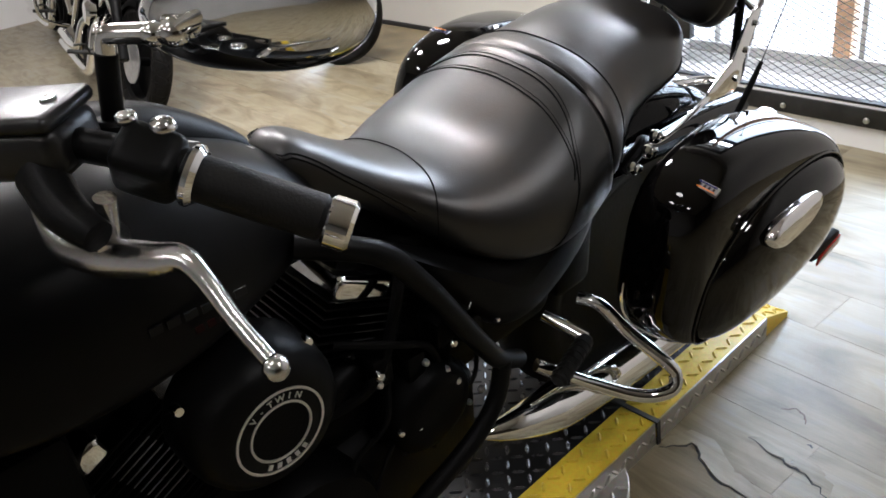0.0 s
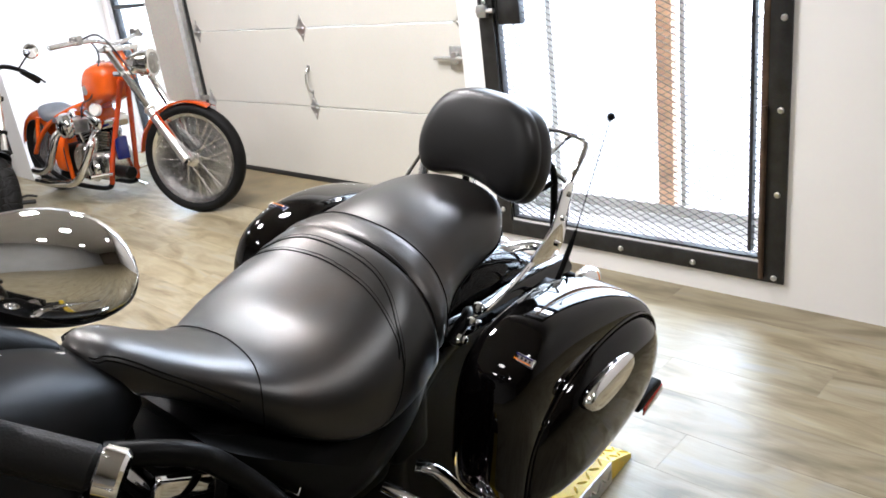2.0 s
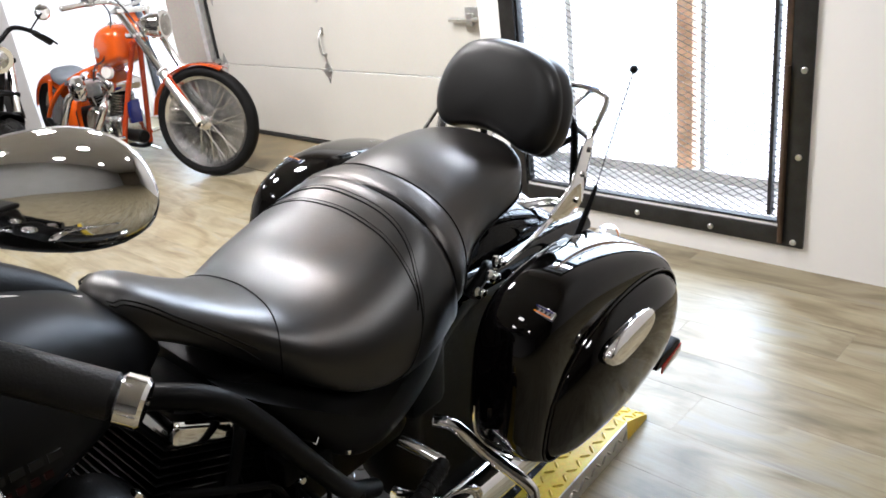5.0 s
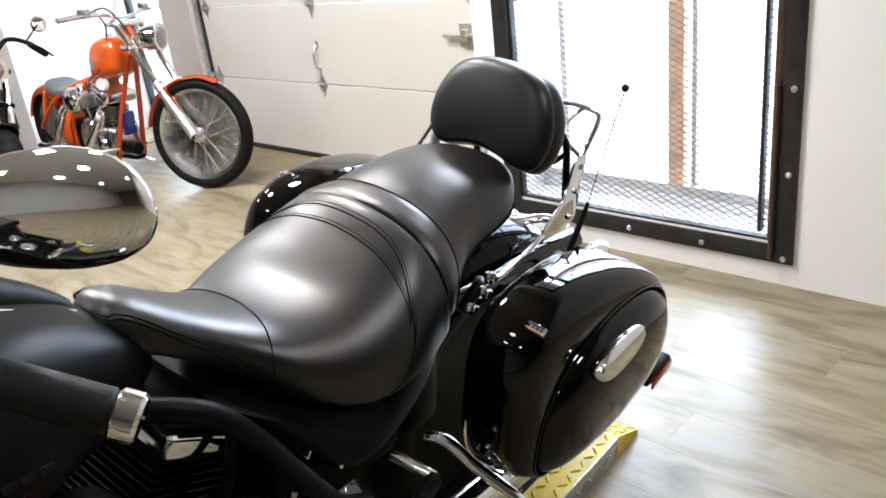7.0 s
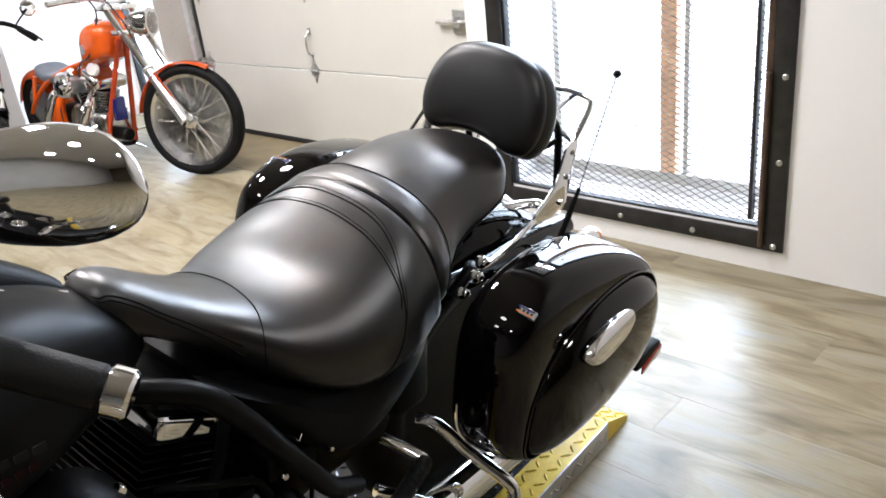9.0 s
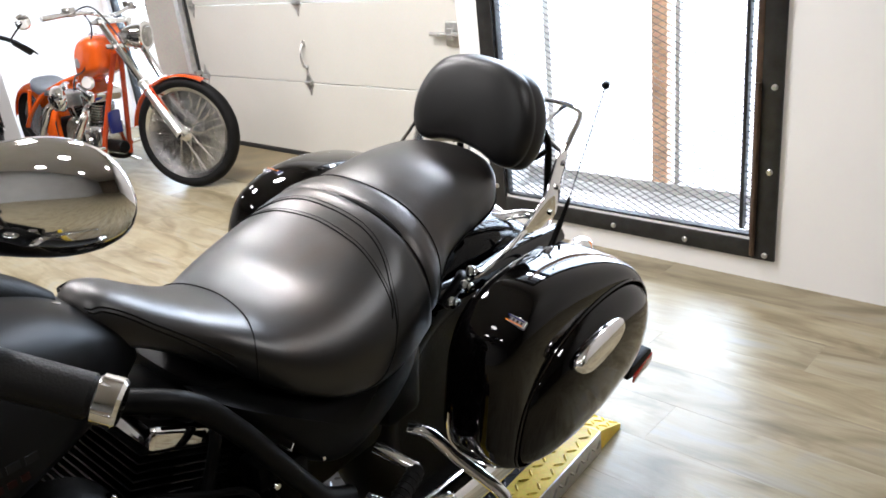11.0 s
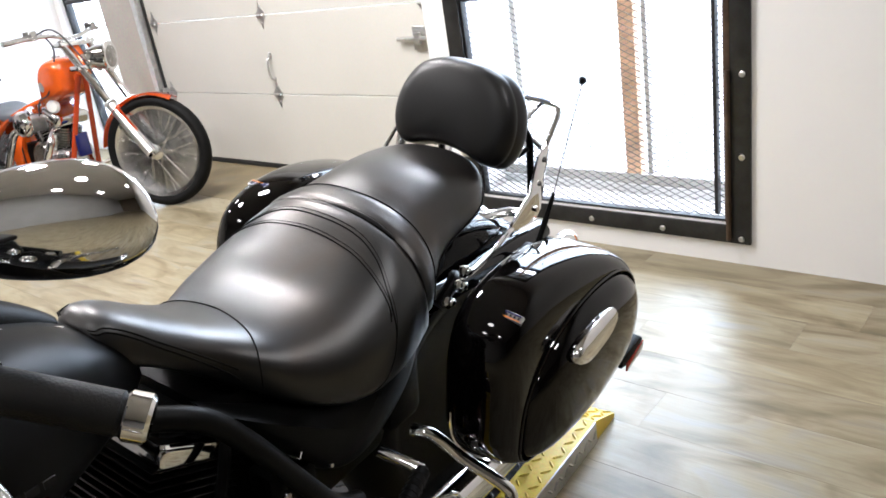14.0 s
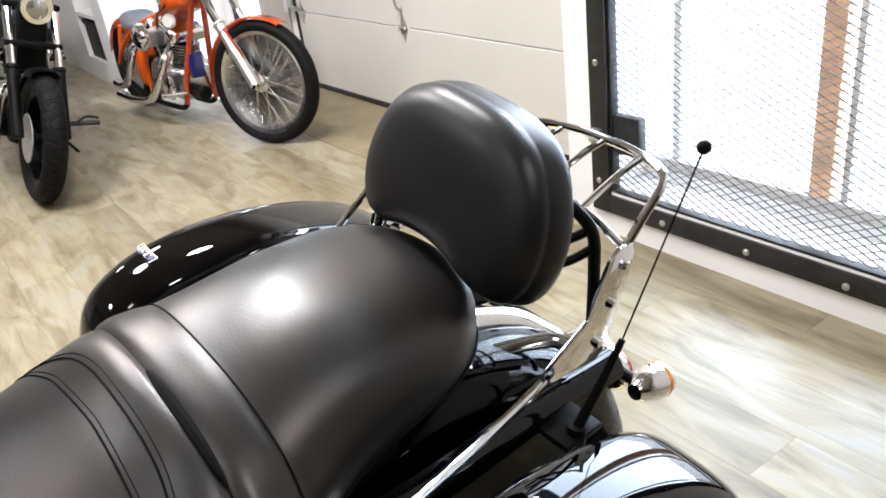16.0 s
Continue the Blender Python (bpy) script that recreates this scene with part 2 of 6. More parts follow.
def plank_material():
    """Vinyl wood plank: warm tan with grey streaks, long grain along the board, each board its own tone."""
    m = bpy.data.materials.new("vinyl_wood_plank")
    m.use_nodes = True
    nt = m.node_tree
    N, Lk = nt.nodes, nt.links
    b = N["Principled BSDF"]
    b.inputs["Specular IOR Level"].default_value = 0.5
    info, tc = N.new("ShaderNodeObjectInfo"), N.new("ShaderNodeTexCoord")
    geo = N.new("ShaderNodeNewGeometry")
    seed = N.new("ShaderNodeMath")
    seed.operation = "ADD"
    Lk.new(info.outputs["Random"], seed.inputs[0])
    Lk.new(geo.outputs["Random Per Island"], seed.inputs[1])
    shift = N.new("ShaderNodeVectorMath")
    shift.operation = "SCALE"
    comb = N.new("ShaderNodeCombineXYZ")
    for k in ("X", "Y", "Z"):
        Lk.new(seed.outputs[0], comb.inputs[k])
    Lk.new(comb.outputs[0], shift.inputs[0])
    shift.inputs["Scale"].default_value = 37.0
    add = N.new("ShaderNodeVectorMath")
    Lk.new(tc.outputs["Object"], add.inputs[0])
    Lk.new(shift.outputs[0], add.inputs[1])

    def grain(sx, sy, scale, detail, dist):
        mp = N.new("ShaderNodeMapping")
        mp.inputs["Scale"].default_value = (sx, sy, 1)
        Lk.new(add.outputs[0], mp.inputs["Vector"])
        n = N.new("ShaderNodeTexNoise")
        n.inputs["Scale"].default_value, n.inputs["Detail"].default_value, n.inputs["Distortion"].default_value = scale, detail, dist
        Lk.new(mp.outputs[0], n.inputs["Vector"])
        return n

    wide, streak, fibre = grain(1.0, 3.0, 2.2, 5, 1.8), grain(1.2, 14, 2.5, 6, 0.8), grain(3, 90, 3.0, 3, 0.2)
    base = ramp_node(nt, wide.outputs["Fac"], [(0.30, (0.165, 0.136, 0.080)), (0.43, (0.245, 0.212, 0.138)), (0.57, (0.318, 0.286, 0.200)), (0.70, (0.300, 0.288, 0.246))])
    dark = ramp_node(nt, streak.outputs["Fac"], [(0.31, (0.81, 0.79, 0.76)), (0.52, (1, 1, 1)), (0.8, (1.0, 0.98, 0.95))])
    fine = ramp_node(nt, fibre.outputs["Fac"], [(0.3, (0.86, 0.85, 0.83)), (0.7, (1, 1, 1))])
    tone = ramp_node(nt, info.outputs["Random"], [(0.0, (0.78, 0.75, 0.70)), (0.25, (0.91, 0.90, 0.88)), (0.6, (0.97, 0.96, 0.95)), (1.0, (1.0, 0.97, 0.91))])
    last = base.outputs[0]
    for n in (dark, fine, tone):
        mx = N.new("ShaderNodeMix")
        mx.data_type, mx.blend_type = "RGBA", "MULTIPLY"
        mx.inputs["Factor"].default_value = 1.0
        Lk.new(last, mx.inputs["A"])
        Lk.new(n.outputs[0], mx.inputs["B"])
        last = mx.outputs["Result"]
    Lk.new(last, b.inputs["Base Color"])
    mr = N.new("ShaderNodeMapRange")
    mr.inputs["To Min"].default_value, mr.inputs["To Max"].default_value = 0.28, 0.48
    smear = N.new("ShaderNodeTexNoise")
    smear.inputs["Scale"].default_value, smear.inputs["Detail"].default_value, smear.inputs["Distortion"].default_value = 3.2, 5, 1.4
    Lk.new(add.outputs[0], smear.inputs["Vector"])
    Lk.new(smear.outputs["Fac"], mr.inputs["Value"])
    Lk.new(mr.outputs[0], b.inputs["Roughness"])
    bp = N.new("ShaderNodeBump")
    bp.inputs["Strength"].default_value, bp.inputs["Distance"].default_value = 0.12, 0.001
    Lk.new(fibre.outputs["Fac"], bp.inputs["Height"])
    Lk.new(bp.outputs[0], b.inputs["Normal"])
    return m


M_PLANK = plank_material()
M_GAP = mat("plank_gap", (0.15, 0.12, 0.08), 0.8)


# a surface that glows by itself, for the panel outside
def glow_material(name, colour, power):
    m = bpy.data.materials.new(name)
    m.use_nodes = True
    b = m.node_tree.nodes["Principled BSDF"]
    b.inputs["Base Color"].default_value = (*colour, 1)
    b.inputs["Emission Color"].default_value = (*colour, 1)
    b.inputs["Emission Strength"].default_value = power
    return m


def glass_material():
    m = bpy.data.materials.new("window_glass")
    m.use_nodes = True
    b = m.node_tree.nodes["Principled BSDF"]
    b.inputs["Base Color"].default_value = (0.95, 0.97, 0.97, 1)
    b.inputs["Roughness"].default_value = 0.02
    b.inputs["Transmission Weight"].default_value = 1.0
    b.inputs["IOR"].default_value = 1.45
    return m


M_GLASS = glass_material()

# ---------------------------------------------------------------- mesh builders


def thing(name, m, label, category, group="", kind=""):
    ob = new(name)
    ob.matrix_world = m
    ob.empty_display_size = 0.1
    return tagged(ob, label, category, group, kind)


def finish(name, bm, material, smooth=True, angle=35):
    bmesh.ops.recalc_face_normals(bm, faces=bm.faces[:])
    me = bpy.data.meshes.new(name)
    bm.to_mesh(me)
    bm.free()
    me.materials.append(material)
    if smooth:
        me.shade_smooth()
        me.set_sharp_from_angle(angle=radians(angle))
    return me


def part(name, bm, material, parent, label="", smooth=True, m=None, angle=35):
    ob = new(name, finish(name, bm, material, smooth, angle))
    ob.parent = parent
    if m is not None:
        ob.matrix_local = m
    return tagged(ob, label)


def solid(name, bm, material, label, category="", kind="structure", m=None, smooth=False, group=""):
    ob = new(name, finish(name, bm, material, smooth))
    if m is not None:
        ob.matrix_world = m
    return tagged(ob, label, category, group, kind)


def merge(*bms):
    out = bmesh.new()
    for b in bms:
        me = bpy.data.meshes.new("tmp")
        b.to_mesh(me)
        b.free()
        out.from_mesh(me)
        bpy.data.meshes.remove(me)
    return out


def box(x0, x1, y0, y1, z0, z1, bevel=0.0, seg=2):
    bm = bmesh.new()
    bmesh.ops.create_cube(bm, size=1)
    for v in bm.verts:
        v.co = Vector(((x0 + x1) / 2 + v.co.x * (x1 - x0), (y0 + y1) / 2 + v.co.y * (y1 - y0), (z0 + z1) / 2 + v.co.z * (z1 - z0)))
    if bevel:
        bmesh.ops.bevel(bm, geom=bm.edges[:], offset=bevel, segments=seg, affect="EDGES", profile=0.5)
    return bm


def moved(bm, m):
    bmesh.ops.transform(bm, matrix=m, verts=bm.verts[:])
    return bm


def loft(rings, cap=True, closed=True):
    bm = bmesh.new()
    rows = [[bm.verts.new(p) for p in r] for r in rings]
    n = len(rows[0])
    for a, b in zip(rows, rows[1:]):
        for i in range(n if closed else n - 1):
            j = (i + 1) % n
            bm.faces.new((a[i], a[j], b[j], b[i]))
    if cap and closed:
        bm.faces.new(rows[0])
        bm.faces.new(rows[-1])
    return bm


def spline(pts, per=6):
    """Points on a smooth curve through pts."""
    P = [Vector(p) for p in pts]
    if len(P) < 3:
        return P
    out = []
    for i in range(len(P) - 1):
        p0, p1, p2, p3 = P[max(i - 1, 0)], P[i], P[i + 1], P[min(i + 2, len(P) - 1)]
        for k in range(per):
            t = k / per
            out.append(0.5 * ((2 * p1) + (p2 - p0) * t + (2 * p0 - 5 * p1 + 4 * p2 - p3) * t * t + (3 * p1 - p0 - 3 * p2 + p3) * t ** 3))
    return out + [P[-1]]


def tube(pts, r, seg=10, per=6, smooth=True, flat=1.0):
    """A pipe along pts; r is a radius or one radius for each given point; flat squeezes it across."""
    path = spline(pts, per) if smooth else [Vector(p) for p in pts]
    n = len(path)
    if isinstance(r, (int, float)):
        rad = [r] * n
    else:
        rad = list(np.interp(np.linspace(0, len(r) - 1, n), range(len(r)), r))
    rings, side = [], None
    for i, p in enumerate(path):
        d = (path[min(i + 1, n - 1)] - path[max(i - 1, 0)]).normalized()
        if side is None:
            side = d.orthogonal().normalized()
        side = (side - d * side.dot(d)).normalized()
        up = d.cross(side)
        rings.append([p + (side * math.cos(a) + up * math.sin(a) * flat) * rad[i] for a in (2 * math.pi * k / seg for k in range(seg))])
    return loft(rings)


def lathe(profile, seg=32, m=None):
    """Turns (radius, height) pairs round z."""
    rings = [[Vector((max(r, 1e-4) * math.cos(2 * math.pi * k / seg), max(r, 1e-4) * math.sin(2 * math.pi * k / seg), z)) for k in range(seg)] for r, z in profile]
    bm = loft(rings)
    return moved(bm, m) if m is not None else bm


def along(a, b):
    """A pose at a whose z axis points to b."""
    d = Vector(b) - Vector(a)
    return Matrix.Translation(a) @ d.to_track_quat("Z", "Y").to_matrix().to_4x4()


def rod(a, b, r, seg=12, bevel=0.0, r2=None):
    h = (Vector(b) - Vector(a)).length
    r2 = r if r2 is None else r2
    c = bevel
    return lathe([(0, 0), (r - c, 0), (r, c), (r2, h - c), (r2 - c, h), (0, h)] if c else [(0, 0), (r, 0), (r2, h), (0, h)], seg, along(a, b))


def slab(poly, depth, m=None, bevel=0.0):
    """An outline in x, y pushed up by depth."""
    bm = bmesh.new()
    f = bm.faces.new([bm.verts.new((x, y, 0)) for x, y in poly])
    up = bmesh.ops.extrude_face_region(bm, geom=[f])
    bmesh.ops.translate(bm, vec=(0, 0, depth), verts=[e for e in up["geom"] if isinstance(e, bmesh.types.BMVert)])
    if bevel:
        bmesh.ops.bevel(bm, geom=bm.edges[:], offset=bevel, segments=2, affect="EDGES", profile=0.5)
    return moved(bm, m) if m is not None else bm


def oval(cx, cy, rx, ry, n=24, e=1.0):
    out = []
    for k in range(n):
        a = 2 * math.pi * k / n
        c, s = math.cos(a), math.sin(a)
        out.append((cx + rx * math.copysign(abs(c) ** e, c), cy + ry * math.copysign(abs(s) ** e, s)))
    return out


def ball(c, r, seg=16):
    bm = bmesh.new()
    bmesh.ops.create_uvsphere(bm, u_segments=seg, v_segments=seg // 2 + 2, radius=1)
    rx, ry, rz = (r, r, r) if isinstance(r, (int, float)) else r
    return moved(bm, Matrix.Translation(c) @ Matrix.Diagonal((rx, ry, rz, 1)))


def bolt(c, d, r=0.007, h=0.006):
    c, d = Vector(c), Vector(d).normalized()
    return lathe([(0, 0), (r, 0), (r, h * 0.6), (r * 0.7, h), (0, h)], 10, along(c, c + d))

# ---------------------------------------------------------------- the room
RX0, RX1, RY0, DOOR_Y, H = -5.2, 12.0, -7.5, 0.40, 3.6
solid("ground", box(-60, 60, 0.7, 90, -0.30, -0.14), M_CONCRETE, "pale sunlit concrete outside the openings", "ground")
solid("floor", box(RX0 - 0.2, RX1 + 0.2, RY0 - 0.2, 0.75, -0.10, -0.006), M_GAP, "wood-look vinyl plank floor of the showroom", "floor")
solid("ceiling", box(RX0 - 0.2, RX1 + 0.2, RY0 - 0.2, 0.75, H, H + 0.2), M_CEIL, "plain painted showroom ceiling", "ceiling")

# gate opening in the thick front wall
GX0, GX1, GZ0, GZ1 = 1.84, 2.965, 0.165, 2.78
CORNER = 1.64
wall = merge(
    box(CORNER, GX0, 0.0, 0.40, -0.05, H), box(GX1, RX1, 0.0, 0.40, -0.05, H),
    box(GX0, GX1, 0.0, 0.40, -0.05, GZ0), box(GX0, GX1, 0.0, 0.40, GZ1, H))
solid("wall_front", wall, M_WALL, "thick white painted wall with an open gate opening", "wall")
# recessed wall with garage door and glazed door
GDX0, GDX1, GDZ = -1.26, 1.42, 2.42
PDX0, PDX1, PDZ = -2.47, -1.86, 2.05
wall = merge(
    box(GDX1, CORNER, DOOR_Y, DOOR_Y + 0.2, -0.05, H), box(PDX1, GDX0, DOOR_Y, DOOR_Y + 0.2, -0.05, H),
    box(GDX0, GDX1, DOOR_Y, DOOR_Y + 0.2, GDZ, H), box(PDX0, PDX1, DOOR_Y, DOOR_Y + 0.2, PDZ, H),
    box(-2.56, PDX0, DOOR_Y, DOOR_Y + 0.2, -0.05, H))
solid("wall_recess", wall, M_WALL, "white painted wall round the garage door", "wall")
# thin added board; its beige puts the wall strip's shade into colour
solid("shade_board", box(-1.815, -1.36, DOOR_Y - 0.016, DOOR_Y - 0.002, 0.0, 2.6, 0.003), M_JAMB_SHADE, "board toned beige for the shaded wall beside the garage door", "trim")
solid("wall_left", box(RX0 - 0.2, RX0, RY0, -0.5, -0.05, H), M_WALL, "plain white painted side wall", "wall")
solid("wall_right", box(RX1, RX1 + 0.2, RY0, 0.4, -0.05, H), M_DARKWALL, "plain dark painted side wall", "wall")
solid("wall_rear", box(RX0, RX1, RY0 - 0.2, RY0, -0.05, H), M_REARWALL, "plain grey painted rear wall", "wall")
# partition block with shelf niches
SX0, SX1 = -3.42, -2.86
blk = merge(
    box(RX0, SX0, -0.5, 0.6, -0.05, H), box(SX1, -2.56, -0.5, 0.6, -0.05, H), box(SX0, SX1, -0.1, 0.6, -0.05, H),
    box(SX0, SX1, -0.5, -0.1, -0.05, 0.17), box(SX0, SX1, -0.5, -0.1, 0.50, 0.53), box(SX0, SX1, -0.5, -0.1, 1.0, H))
solid("wall_partition", blk, M_WALL, "white painted partition with open shelf niches", "wall")


def planks(origin_y, rows, x_from, x_to, width, length, parent, shift):
    """Rows of floor boards running along x, a hair apart, with bevelled edges; the far ones in one mesh."""
    meshes, far = {}, bmesh.new()
    g = 0.0002
    for r in range(rows):
        x = x_from - shift[r % len(shift)] * length
        y = origin_y - (r + 0.5) * width
        while x < x_to:
            a, b = max(x, x_from), min(x + length, x_to)
            x += length
            if b - a < 0.05:
                continue
            c = (a + b) / 2
            if -3.3 < c < 4.9 and y > -3.4:
                key = round(b - a, 3)
                if key not in meshes:
                    bm = box(-key / 2 + g, key / 2 - g, -width / 2 + g, width / 2 - g, -0.006, 0)
                    top_edges = [e for e in bm.edges if all(v.co.z > -0.001 for v in e.verts)]
                    bmesh.ops.bevel(bm, geom=top_edges, offset=0.00025, segments=1, affect="EDGES")
                    meshes[key] = finish("plank", bm, M_PLANK, False)
                ob = new("plank", meshes[key])
                ob.location = (c, y, 0)
                ob.parent = parent
            else:
                v = [far.verts.new((px, py, 0)) for px, py in ((a + g, y - width / 2 + g), (b - g, y - width / 2 + g), (b - g, y + width / 2 - g), (a + g, y + width / 2 - g))]
                far.faces.new(v)
    ob = new("planks", finish("planks", far, M_PLANK, False))
    ob.parent = parent
    tagged(ob, kind="stuff")


# glazed door
d = thing("glass_door", pose(0, DOOR_Y, 0), "narrow glazed door in a dark metal frame", "door", kind="structure")
fr = 0.035
part("door_frame", merge(box(PDX0, PDX0 + fr, 0.03, 0.09, 0, PDZ, 0.004), box(PDX1 - fr, PDX1, 0.03, 0.09, 0, PDZ, 0.004), box(PDX0 + fr, PDX1 - fr, 0.03, 0.09, PDZ - fr, PDZ, 0.004), box(PDX0 + fr, PDX1 - fr, 0.03, 0.09, 0, 0.06, 0.004), box(PDX0 + fr, PDX1 - fr, 0.03, 0.09, 1.17, 1.20, 0.004)), M_IRON, d)
pane = part("pane", box(PDX0 + fr, PDX1 - fr, 0.055, 0.061, 0.06, PDZ - fr), M_GLASS, d, smooth=False)
pane.visible_shadow = False

# sectional garage door
gd = thing("garage_door", pose(0, DOOR_Y, 0), "closed cream sectional garage door with steel hinges", "door", kind="structure")
SEAMS = [0.03, 0.495, 0.975, 1.455, 1.935, 2.415]
for a, b in zip(SEAMS, SEAMS[1:]):
    part("panel", box(GDX0, GDX1, 0.004, 0.05, a + 0.002, b - 0.002, 0.004), M_DOOR, gd, smooth=False)
part("bottom_seal", box(GDX0, GDX1, 0.0, 0.045, 0.0, 0.03, 0.006), M_SEAL, gd, "black rubber bottom seal")


def hinge_plate(x, z, h=0.16, w=0.075):
    poly = [(0, -h / 2), (w * 0.28, -h * 0.2), (w / 2, -h * 0.1), (w / 2, h * 0.1), (w * 0.28, h * 0.2), (0, h / 2), (-w * 0.28, h * 0.2), (-w / 2, h * 0.1), (-w / 2, -h * 0.1), (-w * 0.28, -h * 0.2)]
    m = Matrix.Translation((x, 0.004, z)) @ Matrix.Rotation(radians(90), 4, "X")
    return merge(slab(poly, 0.004, m), rod((x - w * 0.4, -0.008, z), (x + w * 0.4, -0.008, z), 0.009, 10), bolt((x, 0, z + h * 0.3), (0, -1, 0)), bolt((x, 0, z - h * 0.3), (0, -1, 0)))


for z in SEAMS[1:-1]:
    for x in (0.0, 1.30, GDX0 + 0.07):
        part("hinge", hinge_plate(x, z), M_STEEL, gd, "galvanised steel hinge plate")
part("lift_handle", merge(tube([(0, 0.0, 0.590), (0, -0.026, 0.605), (0.0, -0.034, 0.65), (0, -0.028, 0.70), (0, -0.004, 0.735)], 0.007, 10), box(-0.014, 0.014, -0.006, 0.004, 0.715, 0.755, 0.005), box(-0.012, 0.012, -0.005, 0.004, 0.578, 0.602, 0.004)), M_STEEL, gd, "galvanised lift handle")
part("slide_latch", merge(box(1.20, 1.34, -0.012, 0.004, 0.74, 0.86, 0.006), rod((1.10, -0.02, 0.80), (1.36, -0.02, 0.80), 0.011, 10), box(1.22, 1.26, -0.03, 0.0, 0.77, 0.83, 0.005)), M_STEEL, gd, "galvanised slide latch")
part("track", merge(box(GDX0 - 0.055, GDX0 - 0.045, -0.06, 0.0, 0.5, GDZ), box(GDX0 - 0.055, GDX0, -0.062, -0.055, 0.5, GDZ), box(GDX0 - 0.02, GDX0 - 0.014, -0.055, -0.012, 0.5, GDZ), box(GDX0 - 0.05, GDX0 + 0.03, -0.05, 0.0, 0.50, 0.53)), M_STEEL, gd, "galvanised door track")
part("side_seal", box(GDX0 - 0.012, GDX0 + 0.004, -0.01, 0.03, 0.0, GDZ), M_SEAL, gd, "dark weather strip")

# expanded-metal security gate
gt = thing("security_gate", pose(0, 0, 0), "dark steel security gate with expanded metal mesh", "gate", kind="structure")
OX0, OX1, OZ0, OZ1, FW = 1.765, 3.045, 0.085, 2.86, 0.078
part("outer_frame", merge(box(OX0, OX0 + FW, -0.012, 0, OZ0, OZ1, 0.002), box(OX1 - FW, OX1, -0.012, 0, OZ0, OZ1, 0.002), box(OX0 + FW, OX1 - FW, -0.012, 0, OZ0, 0.152, 0.002), box(OX0 + FW, OX1 - FW, -0.012, 0, OZ1 - FW, OZ1, 0.002)), M_IRON, gt)
part("gate_frame", merge(box(GX0 + 0.001, GX0 + 0.014, 0.0, 0.035, 0.158, 2.77, 0.003), box(GX0 + 0.0145, 2.949, 0.0, 0.035, 0.158, 0.170, 0.003), box(GX0 + 0.0145, 2.949, 0.0, 0.035, 2.73, 2.77, 0.003)), M_IRON, gt)
part("hinge_bar", merge(rod((2.968, -0.02, 0.10), (2.968, -0.02, 0.72), 0.009, 10), box(2.952, 2.976, -0.014, 0.0, 0.165, 2.77, 0.003)), M_RUST, gt, "rust-brown hinge bar")
part("gate_stile", box(2.908, 2.922, 0.002, 0.035, 0.186, 2.728, 0.003), M_IRON, gt, "dark gate stile beside a narrow gap")
for x, z in ((2.08, 0.114), (2.398, 0.113), (2.708, 0.111), (3.012, 0.105), (3.015, 0.415), (3.018, 0.706), (3.02, 1.0), (3.02, 1.3), (1.80, 0.62), (1.80, 1.1), (1.80, 0.2)):
    part("bolt", bolt((x, -0.012, z), (0, -1, 0), 0.011, 0.007), M_STEEL, gt)
for z in (0.31, 1.005):
    part("lock_box", box(1.8555, 1.968, 0.004, 0.04, z, z + 0.135, 0.004), M_IRON, gt, "dark lock box plate")
    part("lock_bolt", merge(rod((1.77, -0.025, z + 0.06), (1.86, -0.025, z + 0.06), 0.010, 10), box(1.775, 1.825, -0.036, -0.0125, z + 0.035, z + 0.085, 0.004)), M_STEEL, gt, "galvanised gate bolt")


def expanded_mesh(x0, x1, z0, z1, dx, dz, y):
    """Diamond mesh of slit and stretched sheet: tilted ribbons in zigzag rows."""
    V, F = [], []
    w, t = 0.0010, 0.0019

    def strand(a, b):
        a, b = Vector(a), Vector(b)
        d = (b - a).normalized()
        s = Vector((-d.z, 0, d.x)) * w
        o = Vector((0, t, 0))
        k = len(V)
        V.extend([a - s - o, a + s + o * 0.2, a + s + o, b - s - o, b + s + o * 0.2, b + s + o])
        F.extend([(k, k + 1, k + 4, k + 3), (k + 1, k + 2, k + 5, k + 4), (k + 2, k, k + 3, k + 5)])

    nz, nx = int((z1 - z0) / (dz / 2)), int((x1 - x0) / (dx / 2))
    for j in range(nz):
        for i in range(nx):
            xa, xb = x0 + i * dx / 2, x0 + (i + 1) * dx / 2
            za, zb = z0 + j * dz / 2, z0 + (j + 1) * dz / 2
            if (i + j) % 2:
                strand((xa, y, za), (xb, y, zb))
            else:
                strand((xa, y, zb), (xb, y, za))
    me = bpy.data.meshes.new("mesh_panel")
    me.from_pydata([tuple(v) for v in V], [], F)
    me.materials.append(M_MESH)
    return me


mp = new("mesh_panel", expanded_mesh(GX0 + 0.012, 2.962, 0.160, 2.77, 0.05, 0.024, 0.016))
mp.parent = gt
tagged(mp, "diamond expanded steel mesh", kind="stuff")

# outside: pale slab, posts and a glowing panel in place of daylight
solid("pavement", box(-12, 14, 0.41, 3.2, -0.14, -0.05), M_CONCRETE, "sunlit concrete slab outside the doors", "pavement")
win = thing("window_1", pose(0, 0, 0), "window behind the gate with a timber mullion", "window", kind="structure")
part("window_sill", box(GX0, GX1, 0.175, 0.40, GZ0 - 0.001, 0.205, 0.003), M_WALL, win, "white painted sill", smooth=False)
part("bottom_rail", box(GX0, GX1, 0.18, 0.24, 0.205, 0.250, 0.003), M_CONCRETE, win, "pale grey bottom rail", smooth=False)
part("mullion", box(2.466, 2.532, 0.18, 0.23, 0.250, GZ1, 0.003), M_WOODPOST, win, "orange-brown timber mullion", smooth=False)
